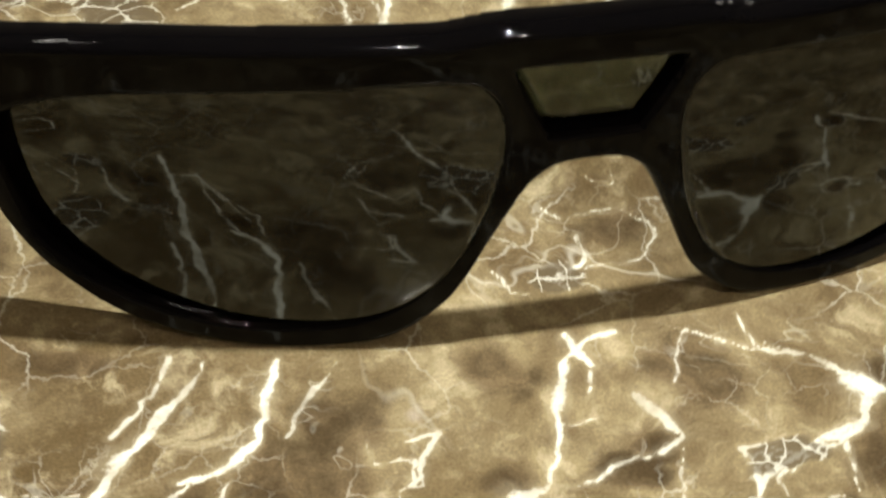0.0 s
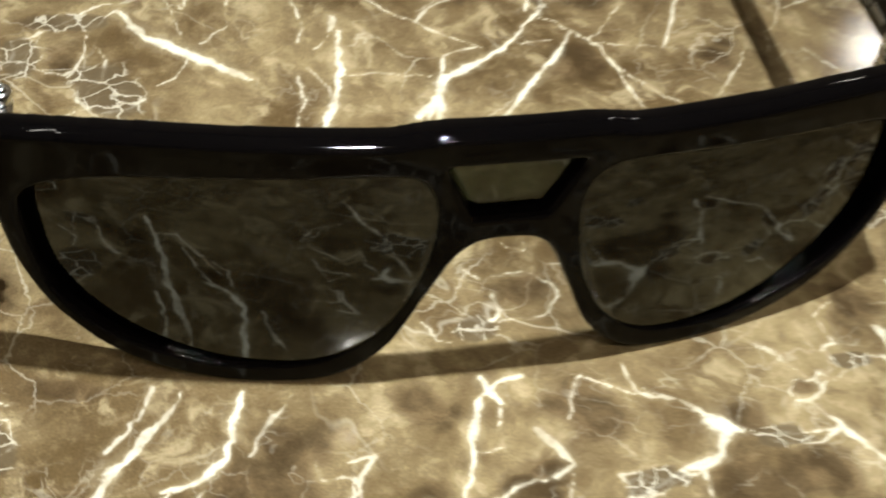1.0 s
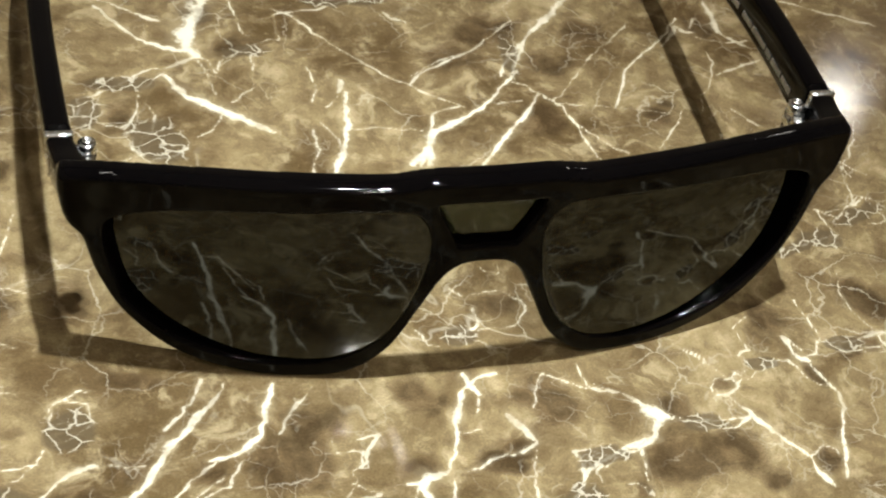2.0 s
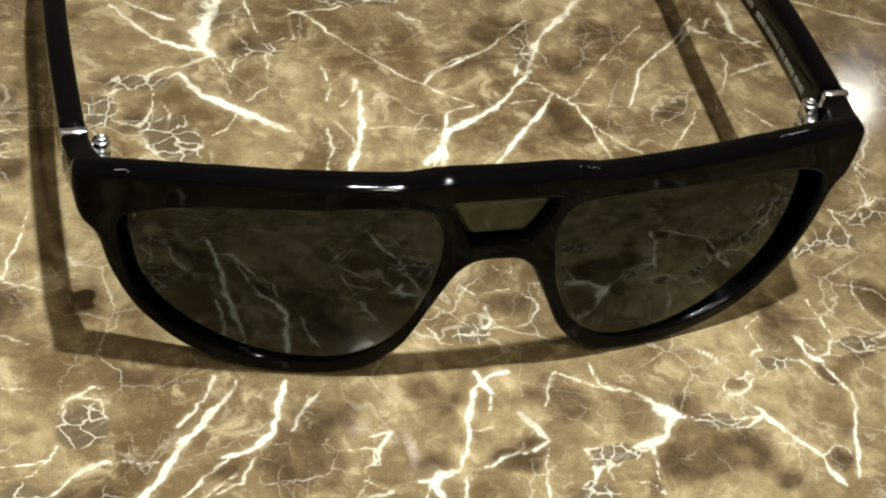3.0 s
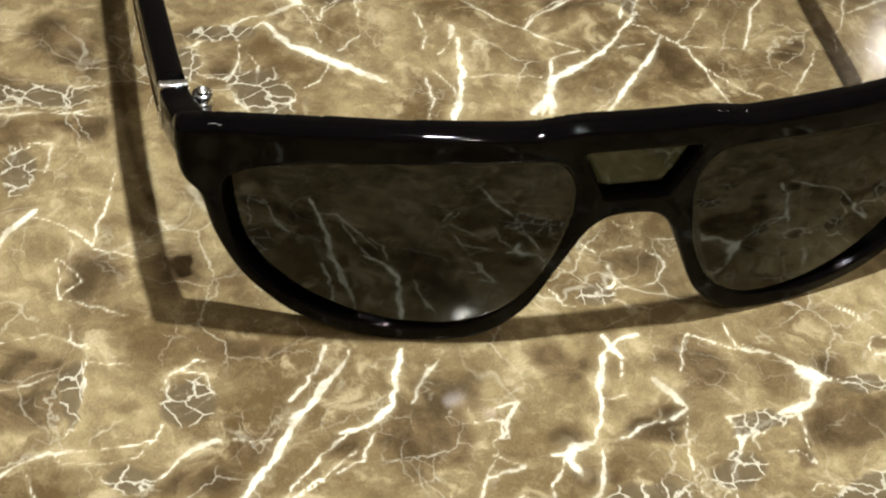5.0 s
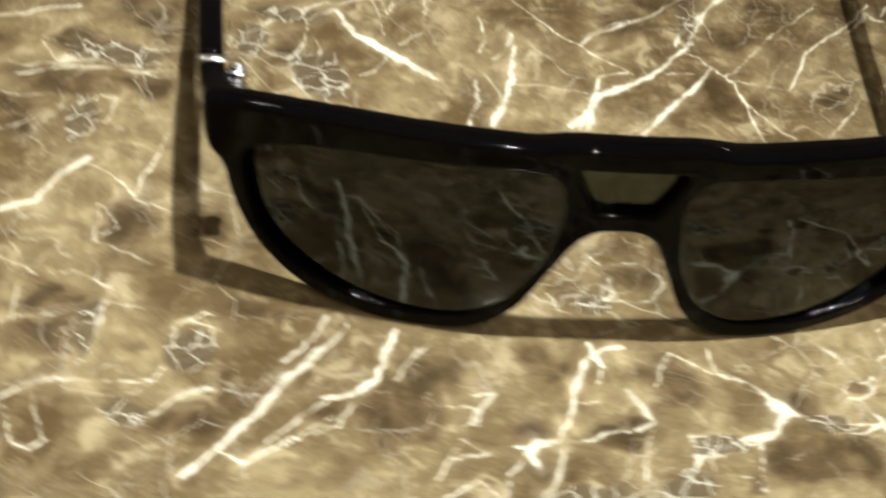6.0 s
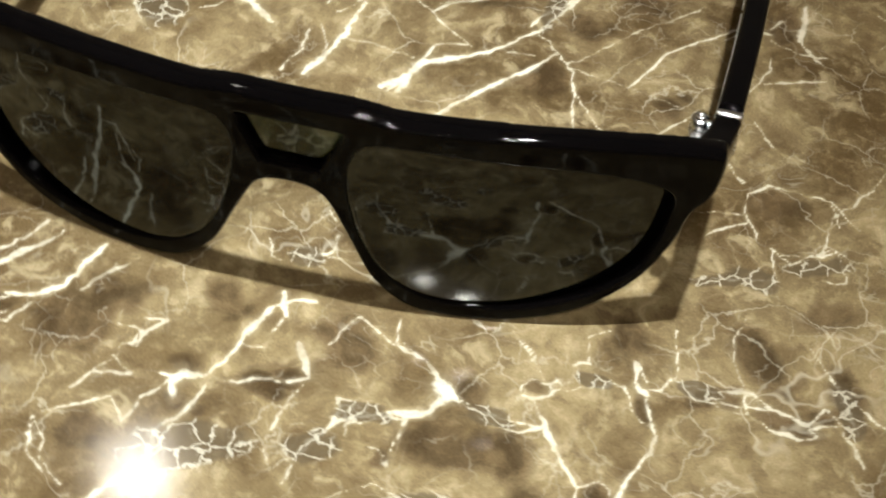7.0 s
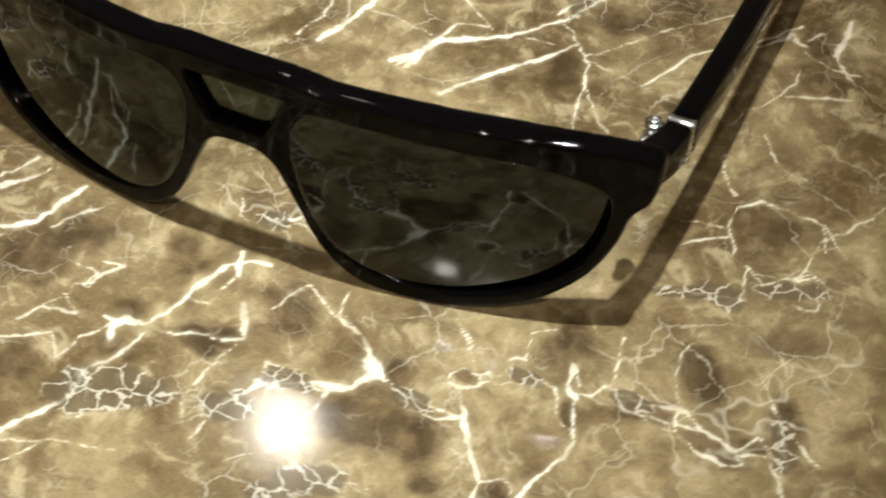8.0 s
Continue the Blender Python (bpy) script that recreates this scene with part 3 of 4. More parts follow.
vein(0.8, 0.026, (4.66, -3.15), (4.77, -3.04), (4.88, -3.18), (4.76, -3.33))
vein(0.7, 0.021, (4.04, -2.32), (4.34, -2.65), (4.55, -3.07))
vein(0.7, 0.026, (4.94, -3.26), (5.21, -3.06), (5.48, -3.01), (5.66, -2.82), (5.83, -2.88))
vein(0.7, 0.021, (4.95, -3.16), (5.00, -2.71), (5.24, -2.55), (5.13, -2.03), (5.46, -1.81))
vein(0.8, 0.032, (4.52, -3.62), (4.72, -3.91), (4.80, -4.11))
vein(0.9, 0.053, (4.80, -4.11), (5.07, -4.53), (5.45, -5.00))
vein(0.9, 0.037, (5.45, -5.00), (5.55, -5.35), (5.66, -5.65))
vein(0.7, 0.026, (5.49, -4.98), (5.77, -4.82), (5.96, -4.91), (6.04, -5.10))
vein(0.8, 0.026, (5.83, -2.88), (6.06, -3.33), (6.20, -3.51), (6.34, -3.49), (6.31, -3.24))
vein(0.8, 0.026, (6.04, -2.80), (5.96, -2.30), (6.20, -2.68))
vein(1, 0.074, (6.08, -2.84), (6.28, -2.95))
vein(0.9, 0.042, (6.25, -3.02), (6.37, -3.45), (6.52, -3.68))
vein(0.9, 0.047, (6.52, -3.68), (6.50, -4.04), (6.27, -4.52))
vein(1, 0.058, (6.27, -4.52), (6.12, -5.07), (5.95, -5.54))
vein(0.8, 0.026, (6.24, -2.84), (6.46, -2.76), (6.59, -2.53), (6.77, -2.52))
vein(0.8, 0.021, (6.71, -2.48), (6.62, -2.02), (6.52, -1.49))
vein(0.8, 0.026, (6.77, -2.52), (7.17, -2.61), (7.37, -2.62))
vein(0.8, 0.026, (6.79, -2.57), (7.03, -2.78), (7.33, -2.84))
vein(0.8, 0.026, (7.33, -2.67), (7.40, -2.76), (7.78, -2.77))
vein(0.8, 0.026, (7.40, -2.56), (7.71, -2.48), (7.99, -2.47))
vein(0.8, 0.026, (7.33, -2.84), (7.53, -2.89), (7.90, -2.89))
vein(0.8, 0.021, (7.90, -2.89), (7.86, -2.64), (7.85, -2.50))
vein(0.8, 0.026, (7.99, -2.47), (8.15, -2.59), (8.32, -2.70), (8.14, -2.71), (7.91, -2.74))
vein(0.8, 0.026, (8.32, -2.70), (8.61, -2.77), (8.80, -2.81))
vein(0.9, 0.037, (8.80, -2.81), (8.94, -2.79))
vein(0.8, 0.026, (7.90, -2.89), (8.32, -3.11), (8.79, -3.16), (9.06, -3.05))
vein(0.8, 0.026, (9.06, -3.05), (8.90, -2.83))
vein(0.8, 0.026, (8.94, -2.79), (9.13, -2.41), (9.35, -2.60), (9.41, -2.69), (9.00, -2.88))
vein(0.9, 0.037, (9.20, -1.77), (9.35, -1.95), (9.56, -2.52), (9.73, -2.80))
vein(0.8, 0.032, (9.33, -1.84), (9.57, -2.10), (9.90, -2.39), (10.16, -2.58))
vein(0.7, 0.026, (9.48, -2.78), (9.68, -3.10), (9.84, -3.43))
vein(0.7, 0.021, (7.77, -2.44), (7.59, -1.90), (7.52, -1.36), (7.67, -0.79))
vein(0.6, 0.016, (8.73, -1.21), (9.20, -1.77))
vein(0.8, 0.042, (6.42, 6.07), (6.89, 6.70), (7.10, 6.51), (7.22, 6.47))
vein(0.7, 0.026, (7.19, 6.63), (7.40, 6.98))
vein(0.7, 0.021, (7.26, 6.31), (7.80, 6.09), (8.24, 6.09), (8.55, 6.09))
vein(0.9, 0.074, (7.85, 7.51), (7.86, 6.90), (7.86, 6.46))
vein(0.8, 0.037, (7.86, 6.46), (8.14, 6.05), (8.34, 5.88))
vein(0.7, 0.026, (7.31, 5.82), (7.34, 5.41), (7.21, 5.02))
vein(0.8, 0.026, (7.21, 5.02), (6.93, 4.58), (6.69, 4.41), (6.65, 3.91))
vein(0.7, 0.021, (7.27, 4.97), (7.76, 5.24), (8.47, 5.46))
vein(0.6, 0.021, (7.24, 3.90), (7.65, 3.28))
vein(0.6, 0.021, (6.72, 3.15), (6.71, 3.00), (6.91, 2.61), (7.20, 2.28))
vein(0.7, 0.021, (-10.91, 3.94), (-10.09, 3.79), (-9.07, 3.97), (-8.24, 4.15))
vein(0.7, 0.026, (-10.28, 3.51), (-9.48, 3.77), (-8.45, 3.79), (-7.52, 3.65))
vein(0.7, 0.042, (-10.98, 5.15), (-10.35, 5.21), (-9.84, 5.43), (-9.31, 5.61))
vein(0.7, 0.026, (-9.06, 2.96), (-8.94, 2.29), (-8.84, 1.92))
vein(0.7, 0.021, (-8.80, 3.01), (-8.40, 2.97), (-8.55, 2.29))
vein(0.7, 0.021, (-10.86, 3.09), (-10.26, 2.94), (-9.56, 3.03))
vein(0.6, 0.021, (-10.79, 1.83), (-10.22, 2.13), (-9.74, 2.43))
vein(0.7, 0.021, (-9.91, 4.44), (-9.59, 3.96), (-9.13, 4.13), (-8.87, 4.46))

DARK = []


def dark_patch(x, y, rx, ry, turn):
    DARK.append((x, y, rx, ry, turn))


dark_patch(-5.35, 4.71, 0.40, 0.46, -4)
dark_patch(-5.55, 5.64, 0.40, 0.19, -4)
dark_patch(-2.90, 6.59, 0.57, 0.34, -3)
dark_patch(-3.54, 7.88, 0.36, 0.47, -3)
dark_patch(4.67, 6.68, 0.39, 0.41, -3)
dark_patch(3.60, 5.63, 0.59, 0.33, -3)
dark_patch(7.57, 6.80, 0.36, 0.43, -3)
dark_patch(5.83, 4.21, 0.25, 0.19, -4)
dark_patch(2.52, 6.79, 0.77, 0.47, -3)
dark_patch(1.68, 6.06, 0.50, 0.39, -3)
dark_patch(3.05, 3.89, 0.49, 0.49, -4)
dark_patch(10.41, 5.30, 0.45, 0.42, -3)
dark_patch(0.90, -0.96, 0.36, 0.29, -5)
dark_patch(1.18, -3.19, 0.48, 0.52, -6)
dark_patch(0.18, -4.48, 0.32, 0.28, -7)
dark_patch(3.15, -4.74, 0.40, 0.42, -6)
dark_patch(3.94, -4.66, 0.34, 0.34, -6)
dark_patch(5.86, -1.96, 0.37, 0.39, -6)
dark_patch(7.81, -1.37, 0.31, 0.42, -5)
dark_patch(5.82, -5.04, 0.24, 0.26, -6)
dark_patch(4.49, -3.28, 0.18, 0.16, -6)
dark_patch(-5.66, -1.98, 0.40, 0.19, -6)
dark_patch(-2.96, -3.47, 0.43, 0.54, -6)
dark_patch(-5.79, -3.85, 0.36, 0.34, -7)
dark_patch(-6.60, -0.18, 0.39, 0.54, -5)
dark_patch(-2.47, -3.40, 0.29, 0.36, -6)
dark_patch(3.24, -4.89, 0.61, 0.28, -8)
dark_patch(4.78, -5.40, 0.28, 0.21, -8)
dark_patch(2.33, -5.36, 0.12, 0.13, -8)
dark_patch(0.29, -4.58, 0.32, 0.20, -8)
dark_patch(-1.10, -5.10, 0.23, 0.16, -8)
dark_patch(-0.69, -5.16, 0.10, 0.10, -8)
dark_patch(-1.19, -4.37, 0.27, 0.23, -8)
dark_patch(3.43, -3.70, 0.40, 0.33, -8)
dark_patch(-7.95, -0.18, 0.45, 0.76, -6)
dark_patch(-6.63, -0.14, 0.37, 0.51, -6)
dark_patch(-9.18, -2.72, 0.66, 0.33, -7)
dark_patch(-9.06, -1.96, 0.51, 0.34, -7)
dark_patch(-8.05, 3.38, 0.68, 0.30, -5)
dark_patch(-4.59, -4.07, 0.34, 0.32, -7)
dark_patch(-3.01, -4.06, 0.52, 0.44, -7)
dark_patch(-6.74, -4.31, 0.66, 0.31, -8)
dark_patch(-8.09, 5.89, 0.62, 0.50, -4)
dark_patch(7.81, 1.85, 0.45, 0.48, 21)
dark_patch(7.95, -1.76, 0.30, 0.65, 21)
dark_patch(9.46, -2.03, 0.32, 0.51, 21)
dark_patch(-2.38, -6.03, 0.41, 0.32, 21)
dark_patch(3.12, -4.81, 0.45, 0.50, 21)
dark_patch(4.25, -4.49, 0.31, 0.38, 21)
dark_patch(-3.33, -3.91, 0.58, 0.64, 21)
dark_patch(7.53, -2.53, 0.27, 0.11, 21)
dark_patch(8.65, -2.93, 0.36, 0.13, 21)
dark_patch(9.20, -2.54, 0.23, 0.11, 21)
dark_patch(4.42, -3.30, 0.23, 0.14, 21)
dark_patch(1.33, -3.55, 0.47, 0.42, 21)
dark_patch(0.34, -4.31, 0.33, 0.23, 21)
dark_patch(5.82, -1.89, 0.33, 0.42, 21)
dark_patch(7.46, 6.65, 0.33, 0.42, 21)
dark_patch(5.59, 3.82, 0.27, 0.38, 21)
dark_patch(8.96, -0.49, 0.57, 0.37, 21)
dark_patch(2.35, -5.28, 0.13, 0.11, 21)
dark_patch(7.12, -2.81, 0.25, 0.14, -8)
dark_patch(7.61, -2.65, 0.23, 0.18, 0)
dark_patch(8.53, -2.91, 0.50, 0.22, -14)
dark_patch(9.16, -2.59, 0.21, 0.16, 20)
dark_patch(4.48, -3.34, 0.21, 0.16, 18)
dark_patch(6.21, -3.27, 0.12, 0.24, 20)
dark_patch(7.95, -1.76, 0.32, 0.84, 20)
dark_patch(7.85, 1.87, 0.55, 0.40, 14)
dark_patch(-2.41, -5.98, 0.40, 0.38, 15)
dark_patch(2.36, -5.31, 0.15, 0.14, 20)
dark_patch(3.08, -4.71, 0.53, 0.57, 20)
dark_patch(4.39, -4.62, 0.32, 0.57, 20)
dark_patch(-9.37, 3.42, 0.89, 0.35, -6)
dark_patch(-10.23, 2.42, 0.74, 0.46, -6)
dark_patch(-7.81, 5.49, 0.46, 0.68, -4)
dark_patch(-9.39, 4.53, 0.63, 0.34, -5)
dark_patch(-10.73, 4.42, 0.53, 0.40, -5)
dark_patch(-1.03, -2.98, 0.42, 0.40, -5)

LACE = []


def lace_patch(x, y, rx, ry, turn):
    LACE.append((x, y, rx, ry, turn))


lace_patch(-4.63, 3.96, 0.56, 0.70, -4)
lace_patch(-5.08, 5.63, 0.74, 0.23, -4)
lace_patch(-2.64, 6.46, 0.57, 0.18, -3)
lace_patch(-0.12, 8.07, 0.90, 0.22, -3)
lace_patch(-5.87, 4.85, 0.33, 0.41, -4)
lace_patch(2.89, 5.86, 0.21, 0.59, -3)
lace_patch(4.00, -4.09, 0.41, 0.12, -6)
lace_patch(1.97, -4.56, 0.47, 0.15, -6)
lace_patch(7.75, 0.06, 0.40, 0.24, -5)
lace_patch(5.37, -2.88, 0.36, 0.15, -6)
lace_patch(7.06, -2.62, 0.37, 0.14, -6)
lace_patch(0.09, -1.67, 0.28, 0.23, -6)
lace_patch(-6.75, -2.82, 0.41, 0.42, -6)
lace_patch(-5.06, -0.05, 0.30, 0.70, -5)
lace_patch(-6.79, -2.91, 0.38, 0.50, -7)
lace_patch(-8.39, 4.24, 0.89, 0.31, -5)
lace_patch(-8.96, 2.45, 0.24, 0.57, -6)
lace_patch(-8.42, -2.60, 0.13, 0.67, -7)
lace_patch(-7.71, -4.18, 0.33, 0.20, -8)
lace_patch(1.29, -5.37, 0.13, 0.33, -8)
lace_patch(4.17, -6.61, 0.32, 0.19, -8)
lace_patch(7.40, -0.04, 0.68, 0.13, 21)
lace_patch(-0.48, -5.78, 0.99, 0.39, 21)
lace_patch(-1.13, -6.09, 0.36, 0.51, 21)
lace_patch(1.84, -4.53, 0.37, 0.16, 21)
lace_patch(3.90, -4.04, 0.36, 0.20, 21)
lace_patch(8.73, 0.60, 0.58, 0.21, 21)
lace_patch(9.53, -2.36, 0.18, 0.56, 21)
lace_patch(1.23, -5.42, 0.40, 0.22, 21)
lace_patch(3.05, -6.08, 0.52, 0.26, 21)
lace_patch(2.68, -6.55, 0.35, 0.20, 21)


def spread(lo, hi, a, b, fine, coarse):
    """Steps from lo to hi, fine between a and b."""
    return np.concatenate([np.linspace(lo, a, coarse)[:-1], np.arange(a, b, fine), np.linspace(b, hi, coarse)])


def soft_noise(x, y, scale, seed):
    """Smooth value noise from -1 to 1."""
    rng = np.random.RandomState(seed)
    table = rng.uniform(-1, 1, (256, 256))
    u, v = x * scale + 71.3, y * scale + 39.7
    i, j = np.floor(u).astype(int), np.floor(v).astype(int)
    f, g = u - i, v - j
    f, g = f * f * (3 - 2 * f), g * g * (3 - 2 * g)
    i0, i1, j0, j1 = i % 256, (i + 1) % 256, j % 256, (j + 1) % 256
    return (table[i0, j0] * (1 - f) + table[i1, j0] * f) * (1 - g) + (table[i0, j1] * (1 - f) + table[i1, j1] * f) * g


def build_countertop():
    xs = spread(-70.0, 75.0, -16.0, 17.0, 0.046, 14)
    ys = spread(-45.0, 60.0, -11.0, 16.0, 0.046, 14)
    nx, ny = len(xs), len(ys)
    gx, gy = (g.ravel() for g in np.meshgrid(xs, ys, indexing="ij"))
    wx = gx + 0.03 * soft_noise(gx, gy, 1.6, 1) + 0.035 * soft_noise(gx, gy, 4.5, 2) + 0.022 * soft_noise(gx, gy, 10.0, 5)
    wy = gy + 0.03 * soft_noise(gx, gy, 1.6, 3) + 0.035 * soft_noise(gx, gy, 4.5, 4) + 0.022 * soft_noise(gx, gy, 10.0, 6)
    vein = np.full(len(gx), 9.0)
    pale = np.zeros(len(gx))
    for strength, half, pts in VEINS:
        line = np.array(pts, float)
        count = len(line) - 1
        thin = half * 0.95
        half = max(thin, 0.019)
        strength *= 0.92 * (thin / half) ** 0.7
        reach = 7 * half + 0.3
        box_ok = np.nonzero((gx > line[:, 0].min() - reach) & (gx < line[:, 0].max() + reach) & (gy > line[:, 1].min() - reach) & (gy < line[:, 1].max() + reach))[0]
        if not len(box_ok):
            continue
        q = np.stack([wx[box_ok], wy[box_ok]], -1)
        swell = 1 + 0.5 * soft_noise(q[:, 0], q[:, 1], 2.3, 7) + 0.25 * soft_noise(q[:, 0], q[:, 1], 6.0, 8)
        best = np.full(len(q), 1e9)
        for k in range(count):
            a, ab = line[k], line[k + 1] - line[k]
            t = np.clip(((q - a) @ ab) / max(ab @ ab, 1e-9), 0, 1)
            along = (k + t) / count
            taper = half * (0.68 + 0.32 * np.sqrt(np.maximum(np.sin(np.pi * np.clip(along, 0.04, 0.96)), 0)))
            best = np.minimum(best, np.linalg.norm(q - a - t[:, None] * ab, axis=1) / (taper * swell))
        closer = best < vein[box_ok]
        vein[box_ok] = np.minimum(vein[box_ok], best)
        pale[box_ok] = np.where(closer, strength, pale[box_ok])
    dark, lace = np.zeros(len(gx)), np.zeros(len(gx))
    for field, blobs in ((dark, DARK), (lace, LACE)):
        for cx, cy, rx, ry, turn in blobs:
            c, s = math.cos(radians(turn)), math.sin(radians(turn))
            dx, dy = wx - cx, wy - cy
            e = np.sqrt(((c * dx + s * dy) / rx) ** 2 + ((c * dy - s * dx) / ry) ** 2)
            e += 0.35 * soft_noise(gx, gy, 2.2, 11)
            np.maximum(field, np.clip(1.5 - e, 0, 1), out=field)
    verts = np.stack([gx, gy, np.zeros(len(gx))], -1) * CM
    idx = np.arange(nx * ny).reshape(nx, ny)
    quads = np.stack([idx[:-1, :-1], idx[1:, :-1], idx[1:, 1:], idx[:-1, 1:]], -1).reshape(-1, 4)
    ring = np.concatenate([idx[:, 0], idx[-1, 1:], idx[-2::-1, -1], idx[0, -2:0:-1]])
    under = verts[ring] - [0, 0, 0.03]
    low = np.arange(len(ring)) + len(verts)
    nxt = np.roll(np.arange(len(ring)), -1)
    sides = np.stack([ring[nxt], ring, low, low[nxt]], -1)
    me = bpy.data.meshes.new("countertop")
    allv = np.concatenate([verts, under])
    allf = np.concatenate([quads, sides])
    me.vertices.add(len(allv))
    me.vertices.foreach_set("co", allv.ravel())
    me.loops.add(len(allf) * 4 + len(ring))
    me.loops.foreach_set("vertex_index", np.concatenate([allf.ravel(), low[::-1]]).astype(np.int32))
    me.polygons.add(len(allf) + 1)
    me.polygons.foreach_set("loop_start", (np.arange(len(allf) + 1) * 4).astype(np.int32))
    me.update(calc_edges=True)
    pad = np.zeros(len(ring))
    for key, values, fill in (("vein", vein, 9.0), ("pale", pale, 0.0), ("dark", dark, 0.0), ("lace", lace, 0.0)):
        me.attributes.new(key, "FLOAT", "POINT").data.foreach_set("value", np.concatenate([values, pad + fill]).astype(np.float32))
    me.validate()
    ob = link_mesh("countertop", me, MARBLE)
    return tagged(ob, "polished brown marble countertop with cream veins", "countertop", kind="structure")


build_countertop()
tagged(part("counter_base", box(-0.66, 0.71, -0.40, 0.58, FLOOR, -0.03, 0.003), BASE, smooth=False), "plain dark laminate base under the marble countertop", "counter base", kind="structure")


# ---- the lamps ----
def downlight(x, y, r):
    thing = new("ceiling_downlight")
    thing.location = (x, y, CEIL)
    part("trim_ring", lathe([(r + 0.001, -0.001), (r + 0.001, -0.012), (r + 0.007, -0.016), (r + 0.018, -0.010), (r + 0.020, -0.001), (r + 0.001, -0.001)]), WHITE, thing, "white trim ring")
    part("diffuser", lathe([(0.0, -0.006), (r, -0.006), (r, -0.002), (0.0, -0.002)]), BRIGHT, thing, "bright warm diffuser")
    return tagged(thing, "small round lit downlight in the white ceiling", "ceiling light", "lamps of the room")


# lamps known only by their glare on the marble; the pendant form is assumed
def pendant(x, y, z):
    thing = new("assumed_pendant_lamp")
    thing.location = (x, y, z)
    part("shade", lathe([(0.022, 0.0), (0.024, 0.0), (0.026, 0.03), (0.012, 0.06), (0.006, 0.064), (0.0, 0.064), (0.0, 0.060), (0.011, 0.056), (0.022, 0.028), (0.022, 0.0)]), STEEL, thing, "small steel shade")
    part("bulb", lathe([(0.0, 0.004), (0.009, 0.005), (0.016, 0.009), (0.017, 0.018), (0.008, 0.035), (0.0, 0.036)]), GLOW, thing, "lit bulb")
    part("cord", lathe([(0.0, 0.064), (0.002, 0.064), (0.002, CEIL - z - 0.012), (0.0, CEIL - z - 0.012)], 10), BASE, thing)
    part("ceiling_rose", lathe([(0.0, CEIL - z - 0.016), (0.03, CEIL - z - 0.014), (0.035, CEIL - z), (0.0, CEIL - z)]), STEEL, thing)
    return tagged(thing, "small unseen lamp behind the glare on the countertop, given a pendant's form", "pendant lamp", "lamps of the room")


downlight(*MAIN, 0.03)
downlight(0.09, -1.30, 0.024)
downlight(0.29, -1.10, 0.024)
pendant(-0.171, 0.225, 0.50)
pendant(0.485, 0.60, 0.50)

# ---- the sunglasses ----
BOTTOM = 0.0
Y_MID, CURVE, LEAN = -2.30, 0.026, 0.05


def bend(x, z):
    return Y_MID + CURVE * x * x + LEAN * z


def mirrored(half):
    """A closed outline from its right half, top to bottom."""
    return np.array(half + [(-x, z) for x, z in half[::-1] if abs(x) > 1e-6])


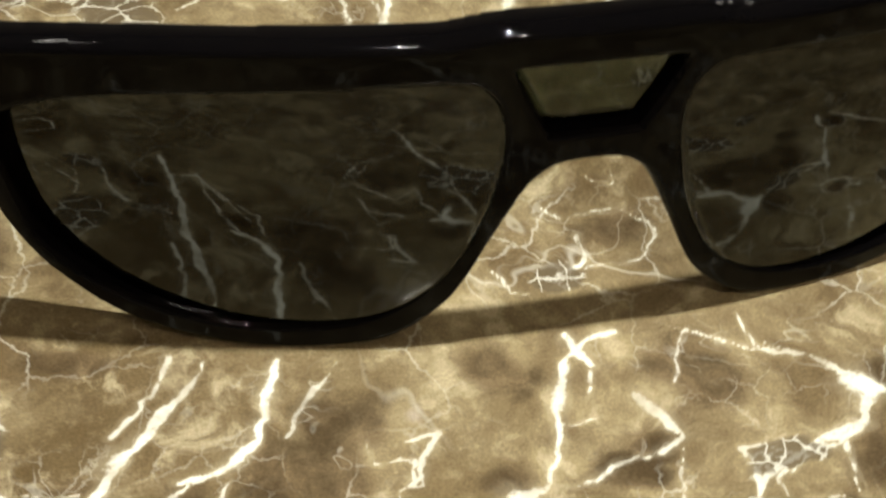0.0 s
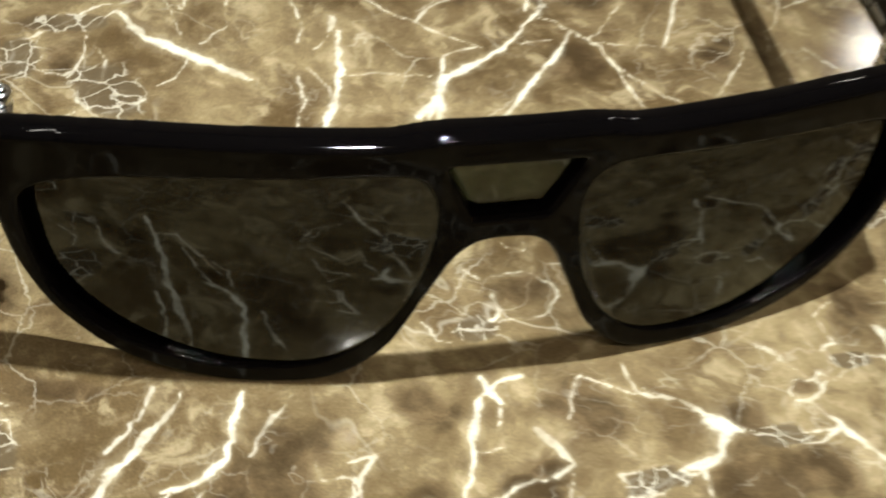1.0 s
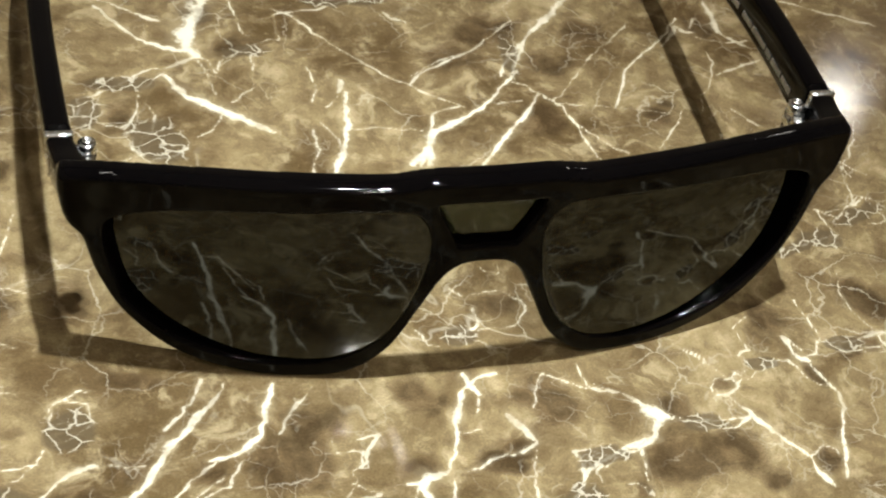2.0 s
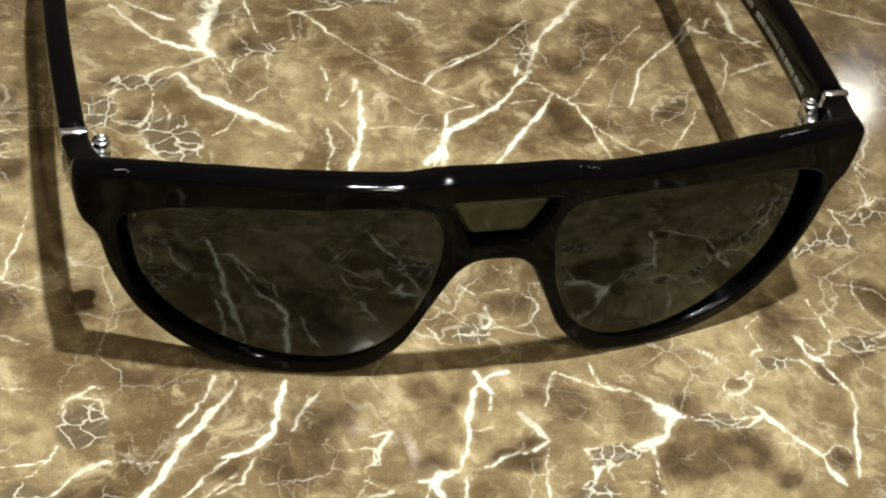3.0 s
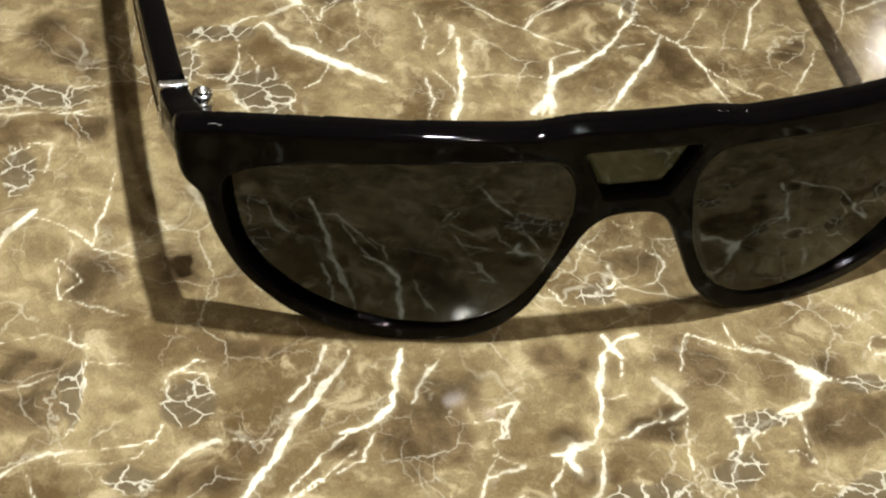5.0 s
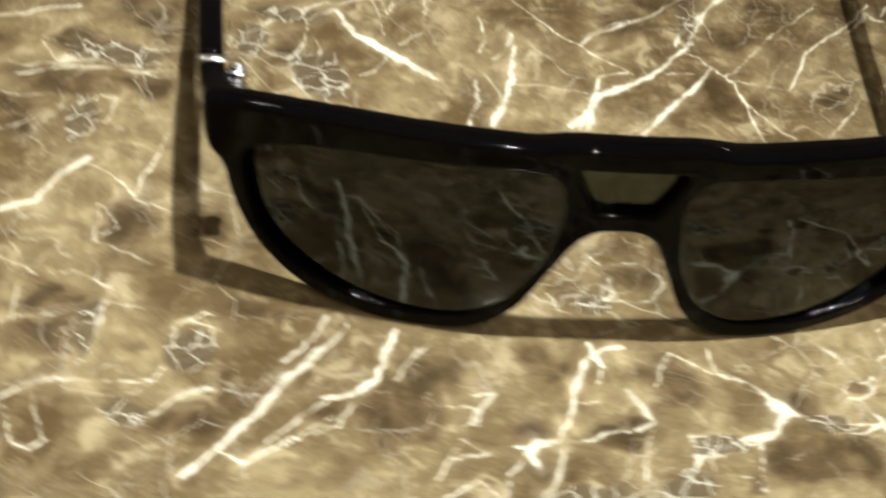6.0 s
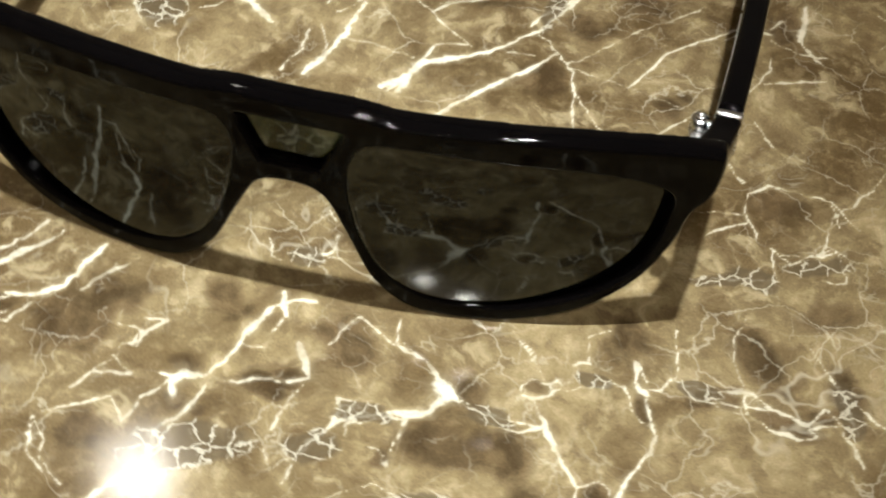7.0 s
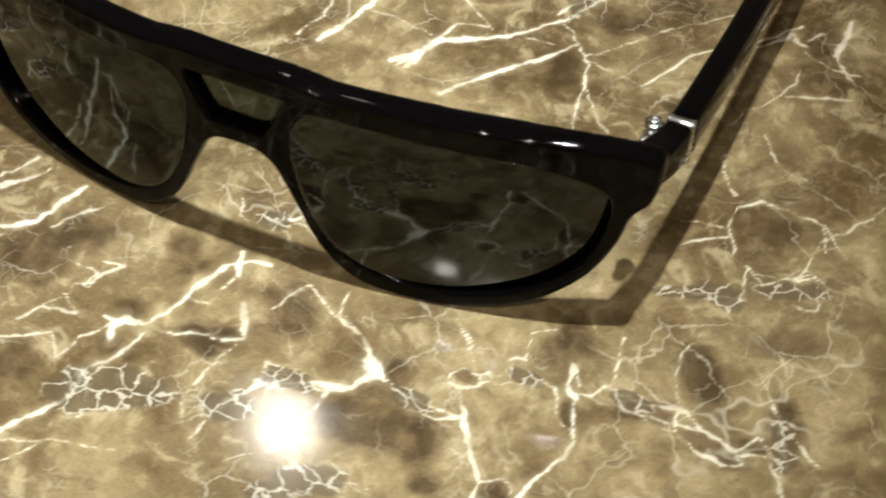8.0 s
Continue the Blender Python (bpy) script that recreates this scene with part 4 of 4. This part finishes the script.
def build_sunglasses():
    thing = new("sunglasses")
    half = [(0.0, 4.31), (0.9, 4.31), (1.25, 4.27), (1.7, 4.20), (2.7, 4.19), (4.3, 4.17), (5.7, 4.08), (6.40, 3.98), (6.62, 3.90), (6.67, 3.65), (6.63, 3.25), (6.54, 2.95),
            (6.32, 2.66), (6.12, 1.95), (5.68, 1.12), (4.85, 0.40), (3.7, 0.04), (2.6, 0.02), (1.93, 0.20), (1.38, 0.73), (0.97, 1.6), (0.66, 2.25), (0.42, 2.50), (0.2, 2.57), (0.0, 2.58)]
    outline = spline(mirrored(half), steps=6)
    eye = [(5.99, 2.98), (5.72, 3.26), (5.1, 3.46), (4.3, 3.56), (2.5, 3.66), (1.55, 3.69), (1.18, 3.56), (0.99, 3.15), (1.05, 2.5), (1.34, 1.54), (1.72, 0.89), (2.3, 0.49), (3.1, 0.36), (4.0, 0.44), (4.99, 0.84), (5.69, 1.52), (5.96, 2.4)]
    lens_right = spline(eye, steps=6)
    lens_left = lens_right * [-1, 1]
    window = spline([(0.78, 3.83), (0.4, 3.84), (0.0, 3.845), (-0.4, 3.84), (-0.78, 3.83), (-0.86, 3.76), (-0.68, 3.36), (-0.50, 3.02), (-0.42, 2.97), (0.0, 2.98), (0.42, 2.97), (0.50, 3.02), (0.68, 3.36), (0.86, 3.76)], steps=5)

    def deeper(x, z):
        return 0.16 * np.clip((abs(x) - 3.4) / 2.4, 0, 1) ** 2 * np.clip((3.75 - z) / 0.5, 0, 1)

    def thick(x, z):
        top = np.clip((z - 3.4) / 0.8, 0, 1)
        return 0.40 + 0.06 * top * top * (3 - 2 * top) + deeper(x, z)

    plate("front_frame", outline, [lens_right, lens_left, window], 0.03, thick, 0.085, lambda x, z: bend(x, z) + 0.03 + deeper(x, z) / 2, ACETATE, thing, "thick glossy black flat-top front")
    for s, eye_shape in ((-1, lens_left), (1, lens_right)):
        # each lens is a shallow bowl with a wrap of its own
        def bowl(x, z, s=s):
            u, v = x - s * 3.4, z - 2.0
            return -2.01 + s * 0.236 * u + 0.0566 * v + 0.047 * u * u + 0.0372 * v * v

        c = eye_shape.mean(0)
        plate("lens", c + (eye_shape - c) * 1.045, [], 0.045, lambda x, z: 0.12 + 0 * x, 0.03, bowl, LENS, thing, "dark grey-green tinted lens")
    plate("bridge_pane", window.mean(0) + (window - window.mean(0)) * 1.06, [], 0.05, lambda x, z: 0.12 + 0 * x, 0.04, lambda x, z: bend(x, z) + 0.07, PANE, thing, "olive tinted pane in the bridge")
    for s in (-1, 1):
        # end piece, running back from the front to the hinge
        path = spline([(s * 6.32, -1.02, 3.60), (s * 6.42, -0.75, 3.52), (s * 6.50, -0.40, 3.42), (s * 6.56, -0.06, 3.36)], closed=False, steps=5)
        k = np.linspace(0, 1, len(path))
        part("end_piece", sweep(path, 0.52 - 0.10 * k, 0.66 + 0.14 * k, 0.10), ACETATE, thing)
        path = spline([(s * 6.57, 0.06, 3.34), (s * 6.68, 2.5, 3.18), (s * 6.70, 5.0, 2.92), (s * 6.72, 7.5, 2.55), (s * 6.55, 9.3, 2.05), (s * 6.3, 11.0, 1.3), (s * 6.05, 12.6, 0.42)], closed=False, steps=8)
        k = np.linspace(0, 1, len(path))
        arm = part("temple", sweep(path, 0.42 - 0.05 * k, 0.90 - 0.16 * k, 0.12), ACETATE, thing, "long glossy black temple arm")
        if s == 1:
            # small pale print along the inner face of the arm
            bm = bmesh.new()
            at = 0.75
            for k in range(42):
                wide = (0.045, 0.07, 0.035, 0.06)[k % 4]
                gap = 0.26 if k == 24 else (0.09 if k in (4, 9, 12, 19, 30, 36) else 0.045)
                i = int(np.argmin(abs(path[:, 1] - at)))
                c = path[i] + (path[i + 1] - path[i]) * (at - path[i][1]) / (path[i + 1][1] - path[i][1])
                bar = box((c[0] - 0.228) * CM, (c[0] - 0.195) * CM, at * CM, (at + wide) * CM, (c[2] - 0.18) * CM, (c[2] - 0.07) * CM)
                swap = bpy.data.meshes.new("print")
                bar.to_mesh(swap)
                bm.from_mesh(swap)
                bpy.data.meshes.remove(swap)
                bar.free()
                at += wide + gap
            part("print", bm, INK, arm, "row of small pale grey print", smooth=False)
        part("hinge_plate", box((s * 6.565 - 0.225) * CM, (s * 6.565 + 0.225) * CM, -0.065 * CM, 0.075 * CM, 2.92 * CM, 3.79 * CM, 0.0003), STEEL, thing, "bright steel hinge plate")
        knuckle = lathe([(0.0, 2.75), (0.12, 2.77), (0.15, 2.80), (0.15, 3.02), (0.11, 3.04), (0.11, 3.07), (0.15, 3.09), (0.15, 3.29), (0.11, 3.31), (0.11, 3.34), (0.15, 3.36), (0.15, 3.53), (0.135, 3.55), (0.0, 3.55)], 20)
        bmesh.ops.scale(knuckle, vec=(CM, CM, CM), verts=knuckle.verts)
        bmesh.ops.translate(knuckle, vec=(s * 6.14 * CM, 0.02 * CM, 0), verts=knuckle.verts)
        barrel = part("hinge_barrel", knuckle, STEEL, thing, "steel barrel hinge")
        head = lathe([(0.0, 3.545), (0.095, 3.545), (0.095, 3.58), (0.075, 3.605), (0.03, 3.61), (0.02, 3.585), (0.0, 3.585)], 16)
        bmesh.ops.scale(head, vec=(CM, CM, CM), verts=head.verts)
        bmesh.ops.translate(head, vec=(s * 6.14 * CM, 0.02 * CM, 0), verts=head.verts)
        part("screw", head, STEEL, barrel, "small domed screw head")
        # stepped block between the barrel and the end piece
        block = box(-0.11 * CM, 0.11 * CM, -0.26 * CM, 0.05 * CM, 2.86 * CM, 3.40 * CM, 0.0003)
        bmesh.ops.rotate(block, matrix=Matrix.Rotation(radians(-18 * s), 3, "Z"), verts=block.verts, cent=(0, 0, 0))
        bmesh.ops.translate(block, vec=(s * 6.18 * CM, -0.08 * CM, 0), verts=block.verts)
        part("hinge_block", block, STEEL, thing)
        part("hinge_leaf", box(min(s * 6.14, s * 6.4) * CM, max(s * 6.14, s * 6.4) * CM, -0.05 * CM, 0.05 * CM, 2.9 * CM, 3.5 * CM, 0.0002), STEEL, thing)
    return tagged(thing, "glossy black flat-top sunglasses standing open on the marble", "sunglasses")


build_sunglasses()
